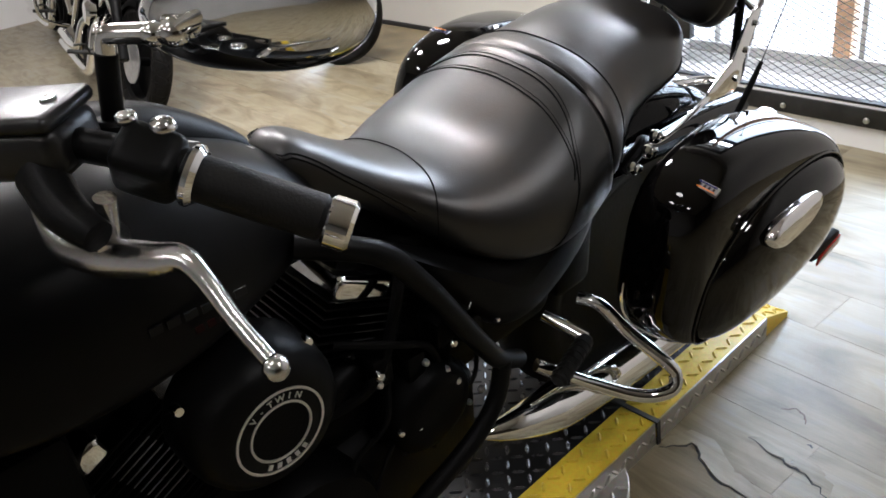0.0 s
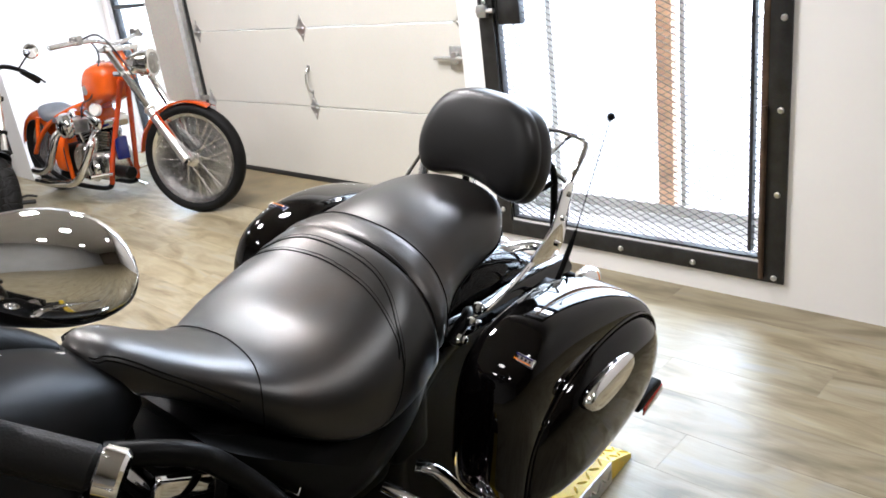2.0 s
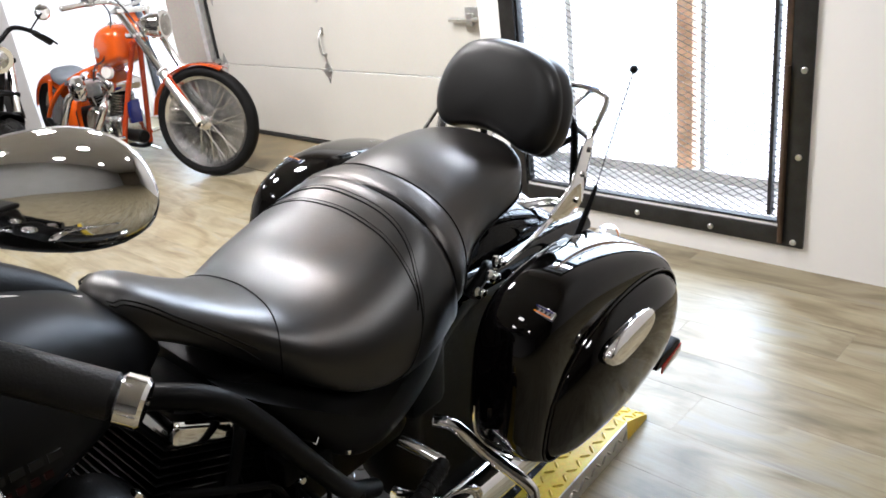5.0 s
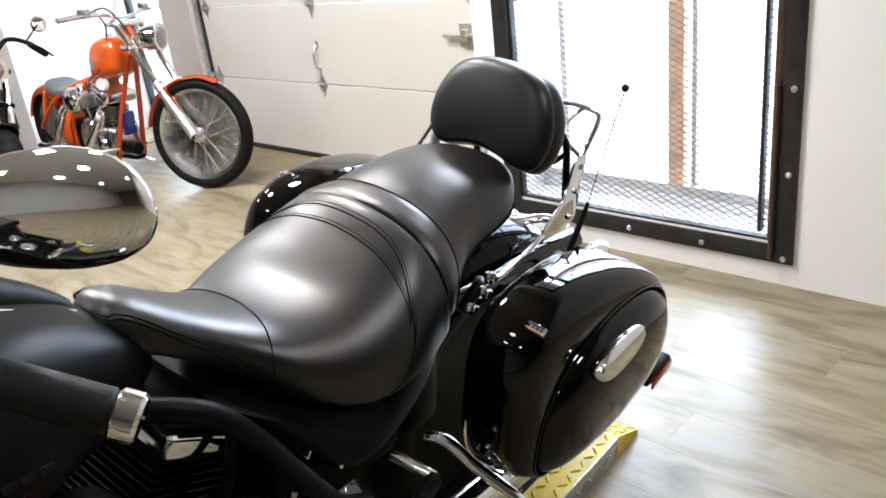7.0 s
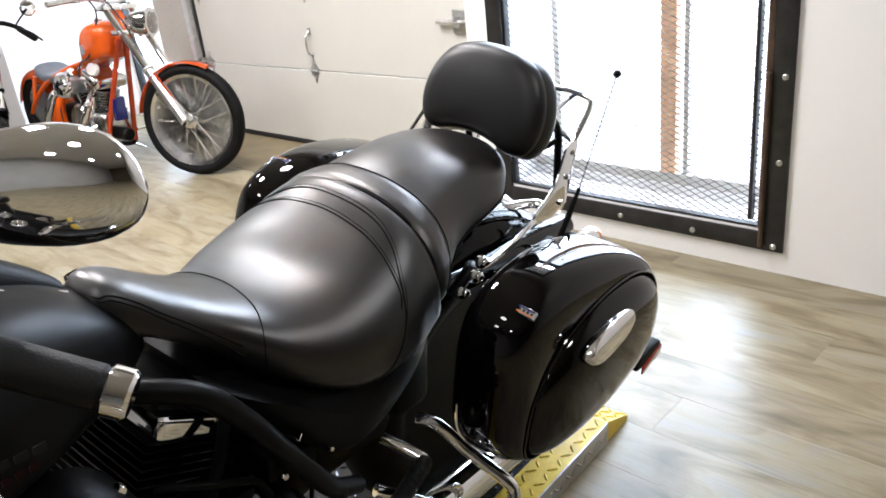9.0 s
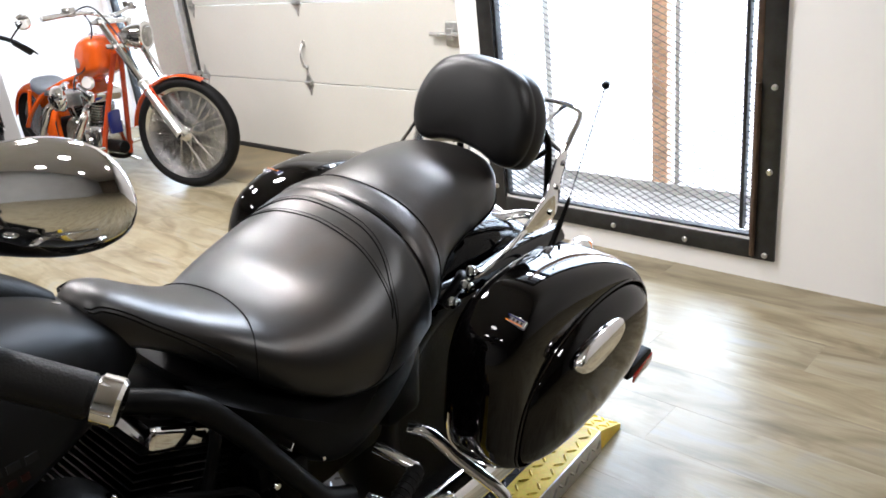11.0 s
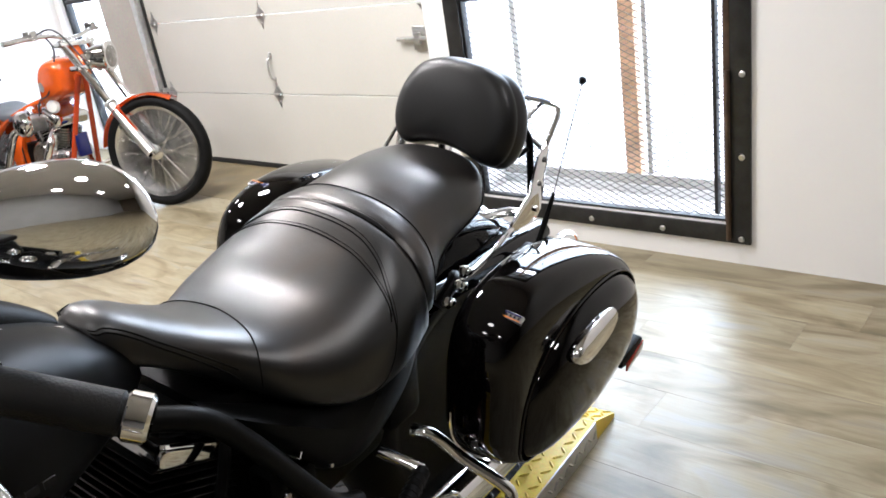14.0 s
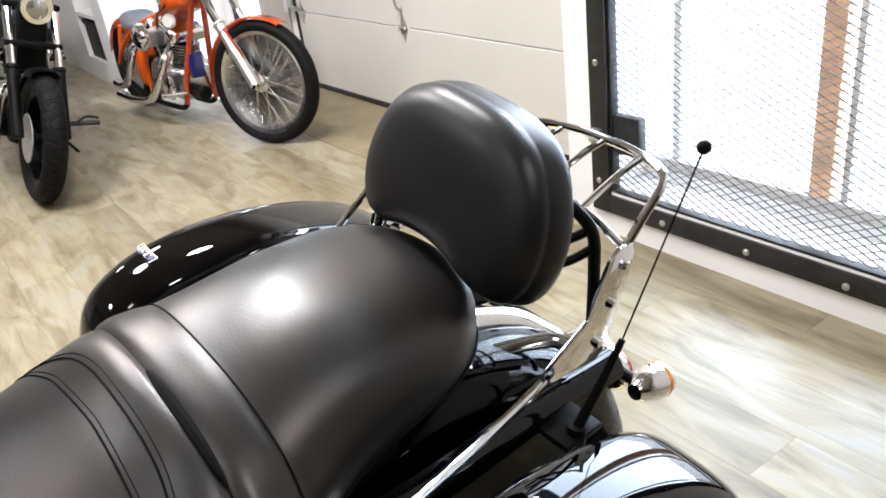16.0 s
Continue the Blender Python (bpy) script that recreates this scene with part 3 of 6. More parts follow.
# no frame member: a grey strip for the shadow of the mesh
part("mesh_shade_strip", box(2.556, 2.578, 0.195, 0.225, 0.250, GZ1, 0.003), M_CONCRETE, win, "pale grey strip standing for the mesh's shadow", smooth=False)
part("side_stile", box(1.955, 1.985, 0.19, 0.24, 0.250, GZ1, 0.003), M_WHITEFAR, win, "pale side stile", smooth=False)
part("top_rail", box(GX0, GX1, 0.18, 0.24, GZ1 - 0.05, GZ1 - 0.001, 0.003), M_CONCRETE, win, smooth=False)
# added emissive panel: whitens the openings and lights the room through them
bd = solid("backdrop", box(-26, 30, 9.0, 9.1, -0.2, 9.0), glow_material("backdrop_glow", (0.86, 0.945, 1.0), 19.0), "glowing panel standing in for washed-out daylight outside", "backdrop")

# ---------------------------------------------------------------- black touring motorcycle
def frame_of(x, y, z, heading, lean):
    """x ahead, y to the rider's left, z up; lean to the left in degrees."""
    return Matrix.Translation((x, y, z)) @ Matrix.Rotation(radians(heading), 4, "Z") @ Matrix.Rotation(radians(lean), 4, "X")


def ring_yz(u, hw, top, bot, n=28, et=0.75, eb=0.45, mid=None):
    mid = bot + (top - bot) * 0.35 if mid is None else mid
    out = []
    for k in range(n):
        a = 2 * math.pi * k / n
        c, s = math.cos(a), math.sin(a)
        e = et if s >= 0 else eb
        h = (top - mid) if s >= 0 else (mid - bot)
        out.append(Vector((u, hw * math.copysign(abs(c) ** (0.8 if s >= 0 else 0.5), c), mid + h * math.copysign(abs(s) ** e, s))))
    return out


def dense(rows, n):
    """Rows of numbers, smoothly filled in to n rows."""
    a = np.array(rows, float)
    cols = []
    for c in range(a.shape[1]):
        s = spline([(i, a[i, c], 0) for i in range(len(a))], 8)
        xs, ys = [v.x for v in s], [v.y for v in s]
        cols.append(np.interp(np.linspace(0, len(a) - 1, n), xs, ys))
    return np.array(cols).T


BIKE = frame_of(2.794, -1.197, 0.054, -90 + 4.3, -8.0)
bike = thing("touring_motorcycle", BIKE, "gloss black touring motorcycle with hard saddlebags standing on a ramp", "motorcycle")

# the machine rests a little further over on its stand than its ramp-side fittings
TILT = Matrix.Translation((0, 0, 0.55)) @ Matrix.Rotation(radians(-3.3), 4, "X") @ Matrix.Translation((0, 0, -0.55))


def dip(u, y):
    """Depth of the hollow where the rider sits."""
    return 0.011 * math.exp(-((u - 0.785) / 0.055) ** 2) * max(0.0, 1 - (y / 0.15) ** 2) ** 1.5


def seat_ring(row, n=48):
    """A section of a seat: station, sideways shift, half width, top, widest height, bottom and fullness."""
    u, cy, hw, top, mid, bot, e = row
    out = []
    for k in range(n):
        a = 2 * math.pi * k / n
        c, q = math.cos(a), math.sin(a)
        h, ex, px = (top - mid, e, 0.85) if q >= 0 else (mid - bot, 0.5, 0.5)
        y = cy + hw * math.copysign(abs(c) ** px, c)
        out.append(Vector((u, y, mid + h * math.copysign(abs(q) ** ex, q) - (dip(u, y) if q > 0 else 0))))
    return out


def seat_row(rows, u):
    o = np.argsort(rows[:, 0])
    return [float(np.interp(u, rows[o, 0], rows[o, c])) for c in range(7)]


def seat_point(rows, u, a, lift=0.0):
    """A place on the seat's skin at u, at the angle a round the section (90 is the top)."""
    _, cy, hw, top, mid, bot, e = seat_row(rows, u)
    c, q = math.cos(radians(a)), math.sin(radians(a))
    h, ex, px = (top - mid, e, 0.85) if q >= 0 else (mid - bot, 0.5, 0.5)
    return Vector((u, cy + (hw + lift) * math.copysign(abs(c) ** px, c), mid + (h + lift) * math.copysign(abs(q) ** ex, q)))


def skin_z(rows, u, y):
    """Height of a seat's skin at u and y."""
    _, cy, hw, top, mid, bot, e = seat_row(rows, u)
    c = min((abs(y - cy) / hw) ** (1 / 0.85), 1.0)
    return mid + (top - mid) * math.sqrt(1 - c * c) ** e


def seam(rows, stops, parent, r=0.0009, lift=0.0004):
    """A stitched seam over a seat: (angle, u) stops from one flank to the other, with a row of stitches beside it."""
    a = [q[0] for q in stops]
    pts = [seat_point(rows, float(np.interp(g, a, [q[1] for q in stops])), float(g), lift) for g in np.linspace(a[0], a[-1], 72)]
    return part("seam", tube(spline(pts[::4] + [pts[-1]], 4), r, 6, smooth=False), M_SPLIT, parent, "stitched seam")


def mirrored(stops):
    return stops + [(180 - g, u) for g, u in stops[-2::-1]]


SEAT = [
    (1.116, -0.018, 0.012, 0.860, 0.850, 0.842, 0.8), (1.108, -0.018, 0.040, 0.874, 0.840, 0.822, 0.8), (1.085, -0.018, 0.058, 0.882, 0.830, 0.802, 0.8),
    (1.05, -0.017, 0.070, 0.868, 0.812, 0.786, 0.8), (1.00, -0.013, 0.084, 0.834, 0.775, 0.750, 0.8), (0.95, -0.007, 0.108, 0.804, 0.735, 0.705, 0.8),
    (0.90, 0.0, 0.148, 0.782, 0.700, 0.665, 0.82), (0.86, 0.0, 0.178, 0.778, 0.685, 0.640, 0.84), (0.82, 0.0, 0.199, 0.784, 0.680, 0.622, 0.85),
    (0.77, 0.0, 0.211, 0.797, 0.683, 0.610, 0.85), (0.73, 0.0, 0.214, 0.811, 0.690, 0.608, 0.85), (0.70, 0.0, 0.213, 0.823, 0.695, 0.610, 0.85),
    (0.684, 0.0, 0.212, 0.831, 0.697, 0.615, 0.85), (0.668, 0.0, 0.210, 0.841, 0.698, 0.620, 0.86), (0.655, 0.0, 0.208, 0.849, 0.698, 0.628, 0.88),
    (0.642, 0.0, 0.206, 0.855, 0.699, 0.640, 0.9), (0.631, 0.0, 0.205, 0.857, 0.70, 0.650, 0.9), (0.6235, 0.0, 0.203, 0.855, 0.70, 0.655, 0.9)]
seat_rows = dense(SEAT, 96)
seat = part("rider_seat", loft([seat_ring(r) for r in seat_rows]), M_LEATHER, bike, "worn black leather rider seat", m=TILT, angle=60)
seam(seat_rows, mirrored([(-30, 0.925), (5, 0.928), (30, 0.922), (51, 0.910), (70, 0.897), (90, 0.888)]), seat, 0.0011)
for off in (0.0, 0.005):
    seam(seat_rows, mirrored([(22, 0.722), (28, 0.713 - off), (48, 0.70 - off), (65, 0.689 - off), (90, 0.683 - off)]), seat, 0.0011 if off == 0 else 0.0005)
for off in (0.0, 0.006):
    seam(seat_rows, mirrored([(-28, 0.83), (-20, 0.785), (-8, 0.748), (8, 0.724), (22, 0.714 - off), (40, 0.695 - off), (55, 0.672 - off), (70, 0.660 - off), (90, 0.658 - off)]), seat, 0.0012 if off == 0 else 0.0005)
# double piping round the nose
for drop in (0, 9):
    pts = [seat_point(seat_rows, float(u), float(np.interp(u, (0.95, 1.04, 1.10), (8, 22, 48))) - drop, 0.0006) for u in np.linspace(0.95, 1.104, 14)]
    far_pts = [seat_point(seat_rows, float(u), 180 - float(np.interp(u, (0.95, 1.04, 1.10), (8, 22, 48))) + drop, 0.0006) for u in np.linspace(1.104, 0.95, 14)]
    part("piping", tube(pts + far_pts, 0.0013, 6, 3), M_SPLIT, seat, "black piping round the seat nose")
PILLION = [
    (0.6230, 0.0, 0.200, 0.853, 0.725, 0.70, 0.9), (0.617, 0.0, 0.201, 0.857, 0.725, 0.692, 0.9), (0.608, 0.0, 0.200, 0.860, 0.728, 0.690, 0.9), (0.595, 0.0, 0.194, 0.862, 0.732, 0.692, 0.9),
    (0.582, 0.0, 0.186, 0.8635, 0.738, 0.698, 0.9), (0.570, 0.0, 0.178, 0.863, 0.744, 0.706, 0.9), (0.552, 0.0, 0.170, 0.867, 0.752, 0.716, 0.9), (0.52, 0.0, 0.156, 0.873, 0.764, 0.728, 0.8),
    (0.47, 0.0, 0.146, 0.878, 0.774, 0.742, 0.68), (0.42, 0.0, 0.142, 0.876, 0.780, 0.752, 0.6), (0.37, 0.0, 0.136, 0.871, 0.786, 0.760, 0.55), (0.33, 0.0, 0.121, 0.865, 0.790, 0.768, 0.52),
    (0.300, 0.0, 0.097, 0.857, 0.794, 0.774, 0.5), (0.281, 0.0, 0.064, 0.848, 0.797, 0.780, 0.5), (0.273, 0.0, 0.030, 0.838, 0.800, 0.786, 0.5), (0.271, 0.0, 0.010, 0.828, 0.804, 0.792, 0.5)]
pil_rows = dense(PILLION, 84)
pillion = part("pillion_seat", loft([seat_ring(r) for r in pil_rows]), M_LEATHER, bike, "black leather pillion seat", m=TILT, angle=60)
seam(pil_rows, mirrored([(-20, 0.575), (10, 0.572), (40, 0.570), (90, 0.571)]), pillion, 0.0011)
# piped lower edge of the pillion
edge = [seat_point(pil_rows, float(u), -3 if k < 40 else 183, 0.001) for k, u in enumerate(list(np.linspace(0.60, 0.276, 40)) + list(np.linspace(0.276, 0.60, 40)))]
part("piping", tube(edge, 0.0022, 8, smooth=False), M_SPLIT, pillion, "black piping round the pillion seat")

# dark slit where the two seats part
pts = []
for y in np.linspace(-0.015, 0.135, 24):
    z = max(skin_z(seat_rows, 0.627, y), skin_z(pil_rows, 0.619, y))
    pts.append((0.623, y, z - 0.0025))
part("seat_slit", tube(pts, [0.0006 + 0.0062 * math.sin(math.pi * k / 23) ** 0.6 for k in range(24)], 8, smooth=False), M_SPLIT, pillion, "dark slit between the seats")

# backrest pad: a rounded D, thicker in the middle
def pad_rings():
    half = [(0, 0.106), (0.06, 0.103), (0.115, 0.082), (0.15, 0.04), (0.166, -0.01), (0.163, -0.057), (0.142, -0.092), (0.105, -0.101), (0.06, -0.089), (0, -0.082)]
    pts = half + [(-y, z) for y, z in half[-2:0:-1]]
    loop = [(p.x, p.y) for p in spline([(y, z, 0) for y, z in pts + [pts[0]]], 4)[:-1]]
    rings = []
    # puffed front, a stitched edge, a plain side band and a flat back
    for x, k in ((0.046, 0.0), (0.0455, 0.3), (0.044, 0.55), (0.041, 0.72), (0.036, 0.83), (0.028, 0.91), (0.018, 0.955), (0.010, 0.968), (0.0075, 0.963), (0.005, 0.970), (-0.006, 0.994), (-0.018, 1.0), (-0.027, 0.985), (-0.034, 0.94), (-0.040, 0.84), (-0.043, 0.6), (-0.043, 0.0)):
        k = max(k, 0.01)
        rings.append([Vector((x, y * k, z * k)) for y, z in loop])
    return rings


bk = part("backrest_pad", moved(loft(pad_rings()), Matrix.Diagonal((1, 0.926, 0.953, 1))), M_VINYL, bike, "black vinyl passenger backrest pad", m=pose(0.246, 0.030, 0.925, -3.5, -18.6, -3), angle=60)

# saddlebags
SHELL = [(0.640, 0.50), (0.641, 0.58), (0.636, 0.655), (0.61, 0.715), (0.55, 0.748), (0.46, 0.758), (0.36, 0.746), (0.26, 0.716), (0.175, 0.672), (0.118, 0.615), (0.097, 0.545), (0.110, 0.475), (0.160, 0.425), (0.25, 0.395), (0.36, 0.382), (0.48, 0.390), (0.57, 0.415), (0.622, 0.452)]
RIM = [(0.597, 0.47), (0.594, 0.53), (0.578, 0.585), (0.540, 0.630), (0.48, 0.662), (0.40, 0.681), (0.32, 0.683), (0.24, 0.670), (0.175, 0.640), (0.13, 0.594), (0.112, 0.54), (0.125, 0.485), (0.175, 0.445), (0.25, 0.422), (0.34, 0.405), (0.44, 0.408), (0.53, 0.418), (0.58, 0.437)]


def outline(poly):
    pts = [Vector((u, 0, w)) for u, w in poly]
    return spline(pts + [pts[0]], 5)[:-1]


def between(side, stops):
    """Sections (v, mix, size): from the shell's outline (0) to the rim (1), shrunk by size."""
    a, b, rings = outline(SHELL), outline(RIM), []
    for v, t, k in stops:
        cen = Vector((0.36, 0, 0.57)).lerp(Vector((0.36, 0, 0.54)), t)
        k = max(k, 0.01)
        rings.append([cen + (p.lerp(q, t) - cen) * k + Vector((0, side * v, 0)) for p, q in zip(a, b)])
    return loft(rings)


def saddlebag(side):
    bag = part("saddlebag", between(side, [(0.238, 0, 0.0), (0.238, 0, 0.88), (0.243, 0, 0.95), (0.256, 0, 0.985), (0.275, 0, 1.0), (0.30, 0, 1.0), (0.32, 0.015, 1.0), (0.338, 0.06, 1.0), (0.352, 0.14, 1.0), (0.362, 0.26, 1.0), (0.370, 0.44, 1.0), (0.376, 0.68, 1.0), (0.380, 0.92, 1.0), (0.380, 1.0, 0.992), (0.376, 1.0, 0.980), (0.370, 1.0, 0.975), (0.370, 1.0, 0.0)]), M_GLOSS, bike, "gloss black hard saddlebag with chrome latch", angle=50)
    part("side_panel", between(side, [(0.366, 1, 0.0), (0.366, 1, 0.962), (0.380, 1, 0.962), (0.386, 1, 0.952), (0.392, 1, 0.93), (0.400, 1, 0.89), (0.409, 1, 0.82), (0.418, 1, 0.71), (0.425, 1, 0.56), (0.429, 1, 0.36), (0.431, 1, 0.15), (0.431, 1, 0.0)]), M_GLOSS, bag, "gloss black outer panel", angle=50)
    rim = [p + Vector((0, side * 0.3815, 0)) for p in outline(RIM)]
    part("rim_bead", tube(rim + rim[:1], 0.0026, 8, smooth=False), M_GLOSS, bag, "raised gloss black rim")
    m = Matrix.Translation((0.408, side * 0.4185, 0.630)) @ Matrix.Rotation(radians((-90 + 17) * side), 4, "X") @ Matrix.Rotation(radians(4 * side), 4, "Z")
    rings = []
    for z, k in ((-0.008, 1.0), (0.006, 1.0), (0.010, 0.95), (0.012, 0.8), (0.0135, 0.4), (0.014, 0.01)):
        rings.append([Vector((x, y, z)) for x, y in oval(0, 0, 0.083 * k, 0.026 * k, 36, 0.8)])
    part("latch", moved(loft(rings), m), M_CHROME, bag, "chrome oval latch", angle=60)
    wedge = slab([(0.182, 0.402), (0.165, 0.428), (0.075, 0.428), (0.052, 0.392), (0.078, 0.374)], 0.034, Matrix.Translation((0, side * 0.384 + 0.017, 0)) @ Matrix.Rotation(radians(90), 4, "X"), 0.003)
    rf = part("reflector", wedge, M_SATIN, bag, "black reflector housing")
    part("lens", moved(box(-0.044, 0.044, -0.0025, 0.0025, -0.012, 0.012, 0.002), Matrix.Translation((0.110, side * 0.4025, 0.397)) @ Matrix.Rotation(radians(10), 4, "Y")), M_REDLENS, rf, "dark red reflector lens")
    # small enamel emblem across the front shoulder
    z_axis = Vector((0.55 if side > 0 else 0.25, side * 0.12, 1.0)).normalized()
    x_axis = Vector((-0.06, side * 1.0, -0.12)).normalized()
    x_axis = (x_axis - z_axis * x_axis.dot(z_axis)).normalized()
    em = Matrix.Translation((0.578, side * 0.331, 0.7312) if side > 0 else (0.525, -0.322, 0.7495)) @ Matrix((x_axis, z_axis.cross(x_axis), z_axis)).transposed().to_4x4()
    eb = part("emblem", moved(box(-0.027, 0.027, -0.007, 0.007, -0.006, 0.0016, 0.0007), em), M_EMBLEM, bag, "small silver and blue emblem", smooth=False)
    part("emblem_field", moved(box(-0.025, -0.015, -0.0055, 0.0055, 0.0012, 0.0022), em), M_BLUE, eb, smooth=False)
    part("emblem_field", moved(box(-0.013, 0.023, 0.003, 0.0055, 0.0012, 0.0022), em), M_BLUE, eb, smooth=False)
    part("emblem_field", moved(box(-0.013, 0.023, -0.0055, -0.0038, 0.0012, 0.0022), em), M_AMBER, eb, "gold emblem stripe", smooth=False)
    for k in range(5):
        part("emblem_bar", moved(box(-0.012 + 0.0075 * k, -0.0085 + 0.0075 * k, -0.0026, 0.0018, 0.0012, 0.0022), em), M_DECAL, eb, smooth=False)
    part("trim_loop", tube([(0.640, side * 0.262, 0.535), (0.640, side * 0.268, 0.480), (0.628, side * 0.290, 0.450), (0.612, side * 0.335, 0.438), (0.604, side * 0.362, 0.446), (0.606, side * 0.368, 0.49)], 0.0024, 8), M_CHROME, bag, "thin chrome trim")
    return bag


saddlebag(1).matrix_local = TILT
saddlebag(-1).matrix_local = pose(-0.022, 0, 0.016) @ TILT

# rear fender and wheel
def arc_fender(cx, cz, r, a0, a1, hw, drop, n=24):
    rings = []
    for k in range(n + 1):
        a = radians(a0 + (a1 - a0) * k / n)
        ring = []
        for j in range(13):
            b = radians(-90 + 15 * j)
            y, rr = hw * math.sin(b), r - drop * (1 - math.cos(b)) ** 1.5
            ring.append(Vector((cx + rr * math.cos(a), y, cz + rr * math.sin(a))))
        rings.append(ring)
    bm = loft(rings, cap=False, closed=False)
    bmesh.ops.solidify(bm, geom=bm.faces[:], thickness=0.004)
    return bm


part("rear_fender", arc_fender(0.33, 0.30, 0.40, 60, 195, 0.115, 0.07), M_GLOSS, bike, "gloss black rear fender")


def wheel(parent, c, r, w, rim_r, spokes=0, rim_mat=None, hub_r=0.045, axis_m=None, tyre_mat=None):
    """A road wheel with a tyre, rim, hub and spokes; the axle lies along y."""
    base = Matrix.Translation(c) @ (axis_m or Matrix.Identity(4))
    m = base @ Matrix.Rotation(radians(90), 4, "X")
    t = r - rim_r
    tp = []
    for k in range(13):
        a = radians(-110 + 220 * k / 12)
        tp.append((rim_r + t * 0.45 + t * 0.55 * math.cos(a), w / 2 * math.sin(a) / math.sin(radians(90))))
    tyre_profile = [(rim_r, tp[0][1] * 0.8)] + tp + [(rim_r, tp[-1][1] * 0.8), (rim_r, tp[0][1] * 0.8)]
    wh = part("wheel", lathe(tyre_profile, 56), tyre_mat or M_RUBBER, parent, "black rubber tyre on its wheel", m=m)
    part("rim", lathe([(rim_r - 0.020, -w * 0.26), (rim_r + 0.004, -w * 0.36), (rim_r + 0.004, -w * 0.30), (rim_r - 0.012, -w * 0.2), (rim_r - 0.014, w * 0.2), (rim_r + 0.004, w * 0.30), (rim_r + 0.004, w * 0.36), (rim_r - 0.020, w * 0.26), (rim_r - 0.020, -w * 0.26)], 56), rim_mat or M_CHROME, wh)
    part("hub", lathe([(0, -0.05), (hub_r * 0.5, -0.05), (hub_r, -0.042), (hub_r, -0.034), (hub_r * 0.55, -0.028), (hub_r * 0.55, 0.028), (hub_r, 0.034), (hub_r, 0.042), (hub_r * 0.5, 0.05), (0, 0.05)], 24), rim_mat or M_CHROME, wh)
    for k in range(spokes):
        a = 2 * math.pi * k / spokes
        sgn = 1 if k % 2 else -1
        off = radians(32) * (1 if (k // 2) % 2 else -1)
        p0 = (hub_r * 0.95 * math.cos(a + off), hub_r * 0.95 * math.sin(a + off), sgn * 0.036)
        p1 = ((rim_r - 0.02) * math.cos(a), (rim_r - 0.02) * math.sin(a), sgn * 0.006)
        part("spoke", rod(p0, p1, 0.0028, 5), rim_mat or M_CHROME, wh, smooth=True)
    return wh


wheel(bike, (0.33, 0, 0.30), 0.325, 0.16, 0.215, spokes=0, rim_mat=M_SATIN)
wheel(bike, (1.99, 0, 0.30), 0.325, 0.13, 0.225, spokes=0, rim_mat=M_SATIN)

# tank
TANK = [(1.06, 0.05, 0.82, 0.77), (1.10, 0.085, 0.858, 0.765), (1.17, 0.130, 0.912, 0.756), (1.30, 0.185, 0.965, 0.748), (1.42, 0.20, 0.975, 0.745), (1.54, 0.19, 0.97, 0.76), (1.63, 0.15, 0.95, 0.81), (1.68, 0.08, 0.92, 0.84)]
part("fuel_tank", loft([ring_yz(u, hw, t, b, 40, 0.7, 0.5, mid=b + (t - b) * 0.25) for u, hw, t, b in dense(TANK, 40)]), M_TANK, bike, "satin black fuel tank", angle=60)

con = part("console", tube([(1.13, 0.0, 0.880), (1.18, 0.0, 0.912), (1.26, 0.0, 0.950), (1.38, 0.0, 0.972), (1.52, 0.0, 0.968)], [0.008, 0.018, 0.026, 0.030, 0.028], 14, flat=1.5), M_SATIN, bike, "black tank console")
for side in (1, -1):
    part("trim", tube([(1.13, side * 0.022, 0.884), (1.18, side * 0.034, 0.912), (1.26, side * 0.042, 0.950), (1.38, side * 0.047, 0.970), (1.50, side * 0.045, 0.966)], 0.0018, 8), M_CHROME, con, "chrome console trim")

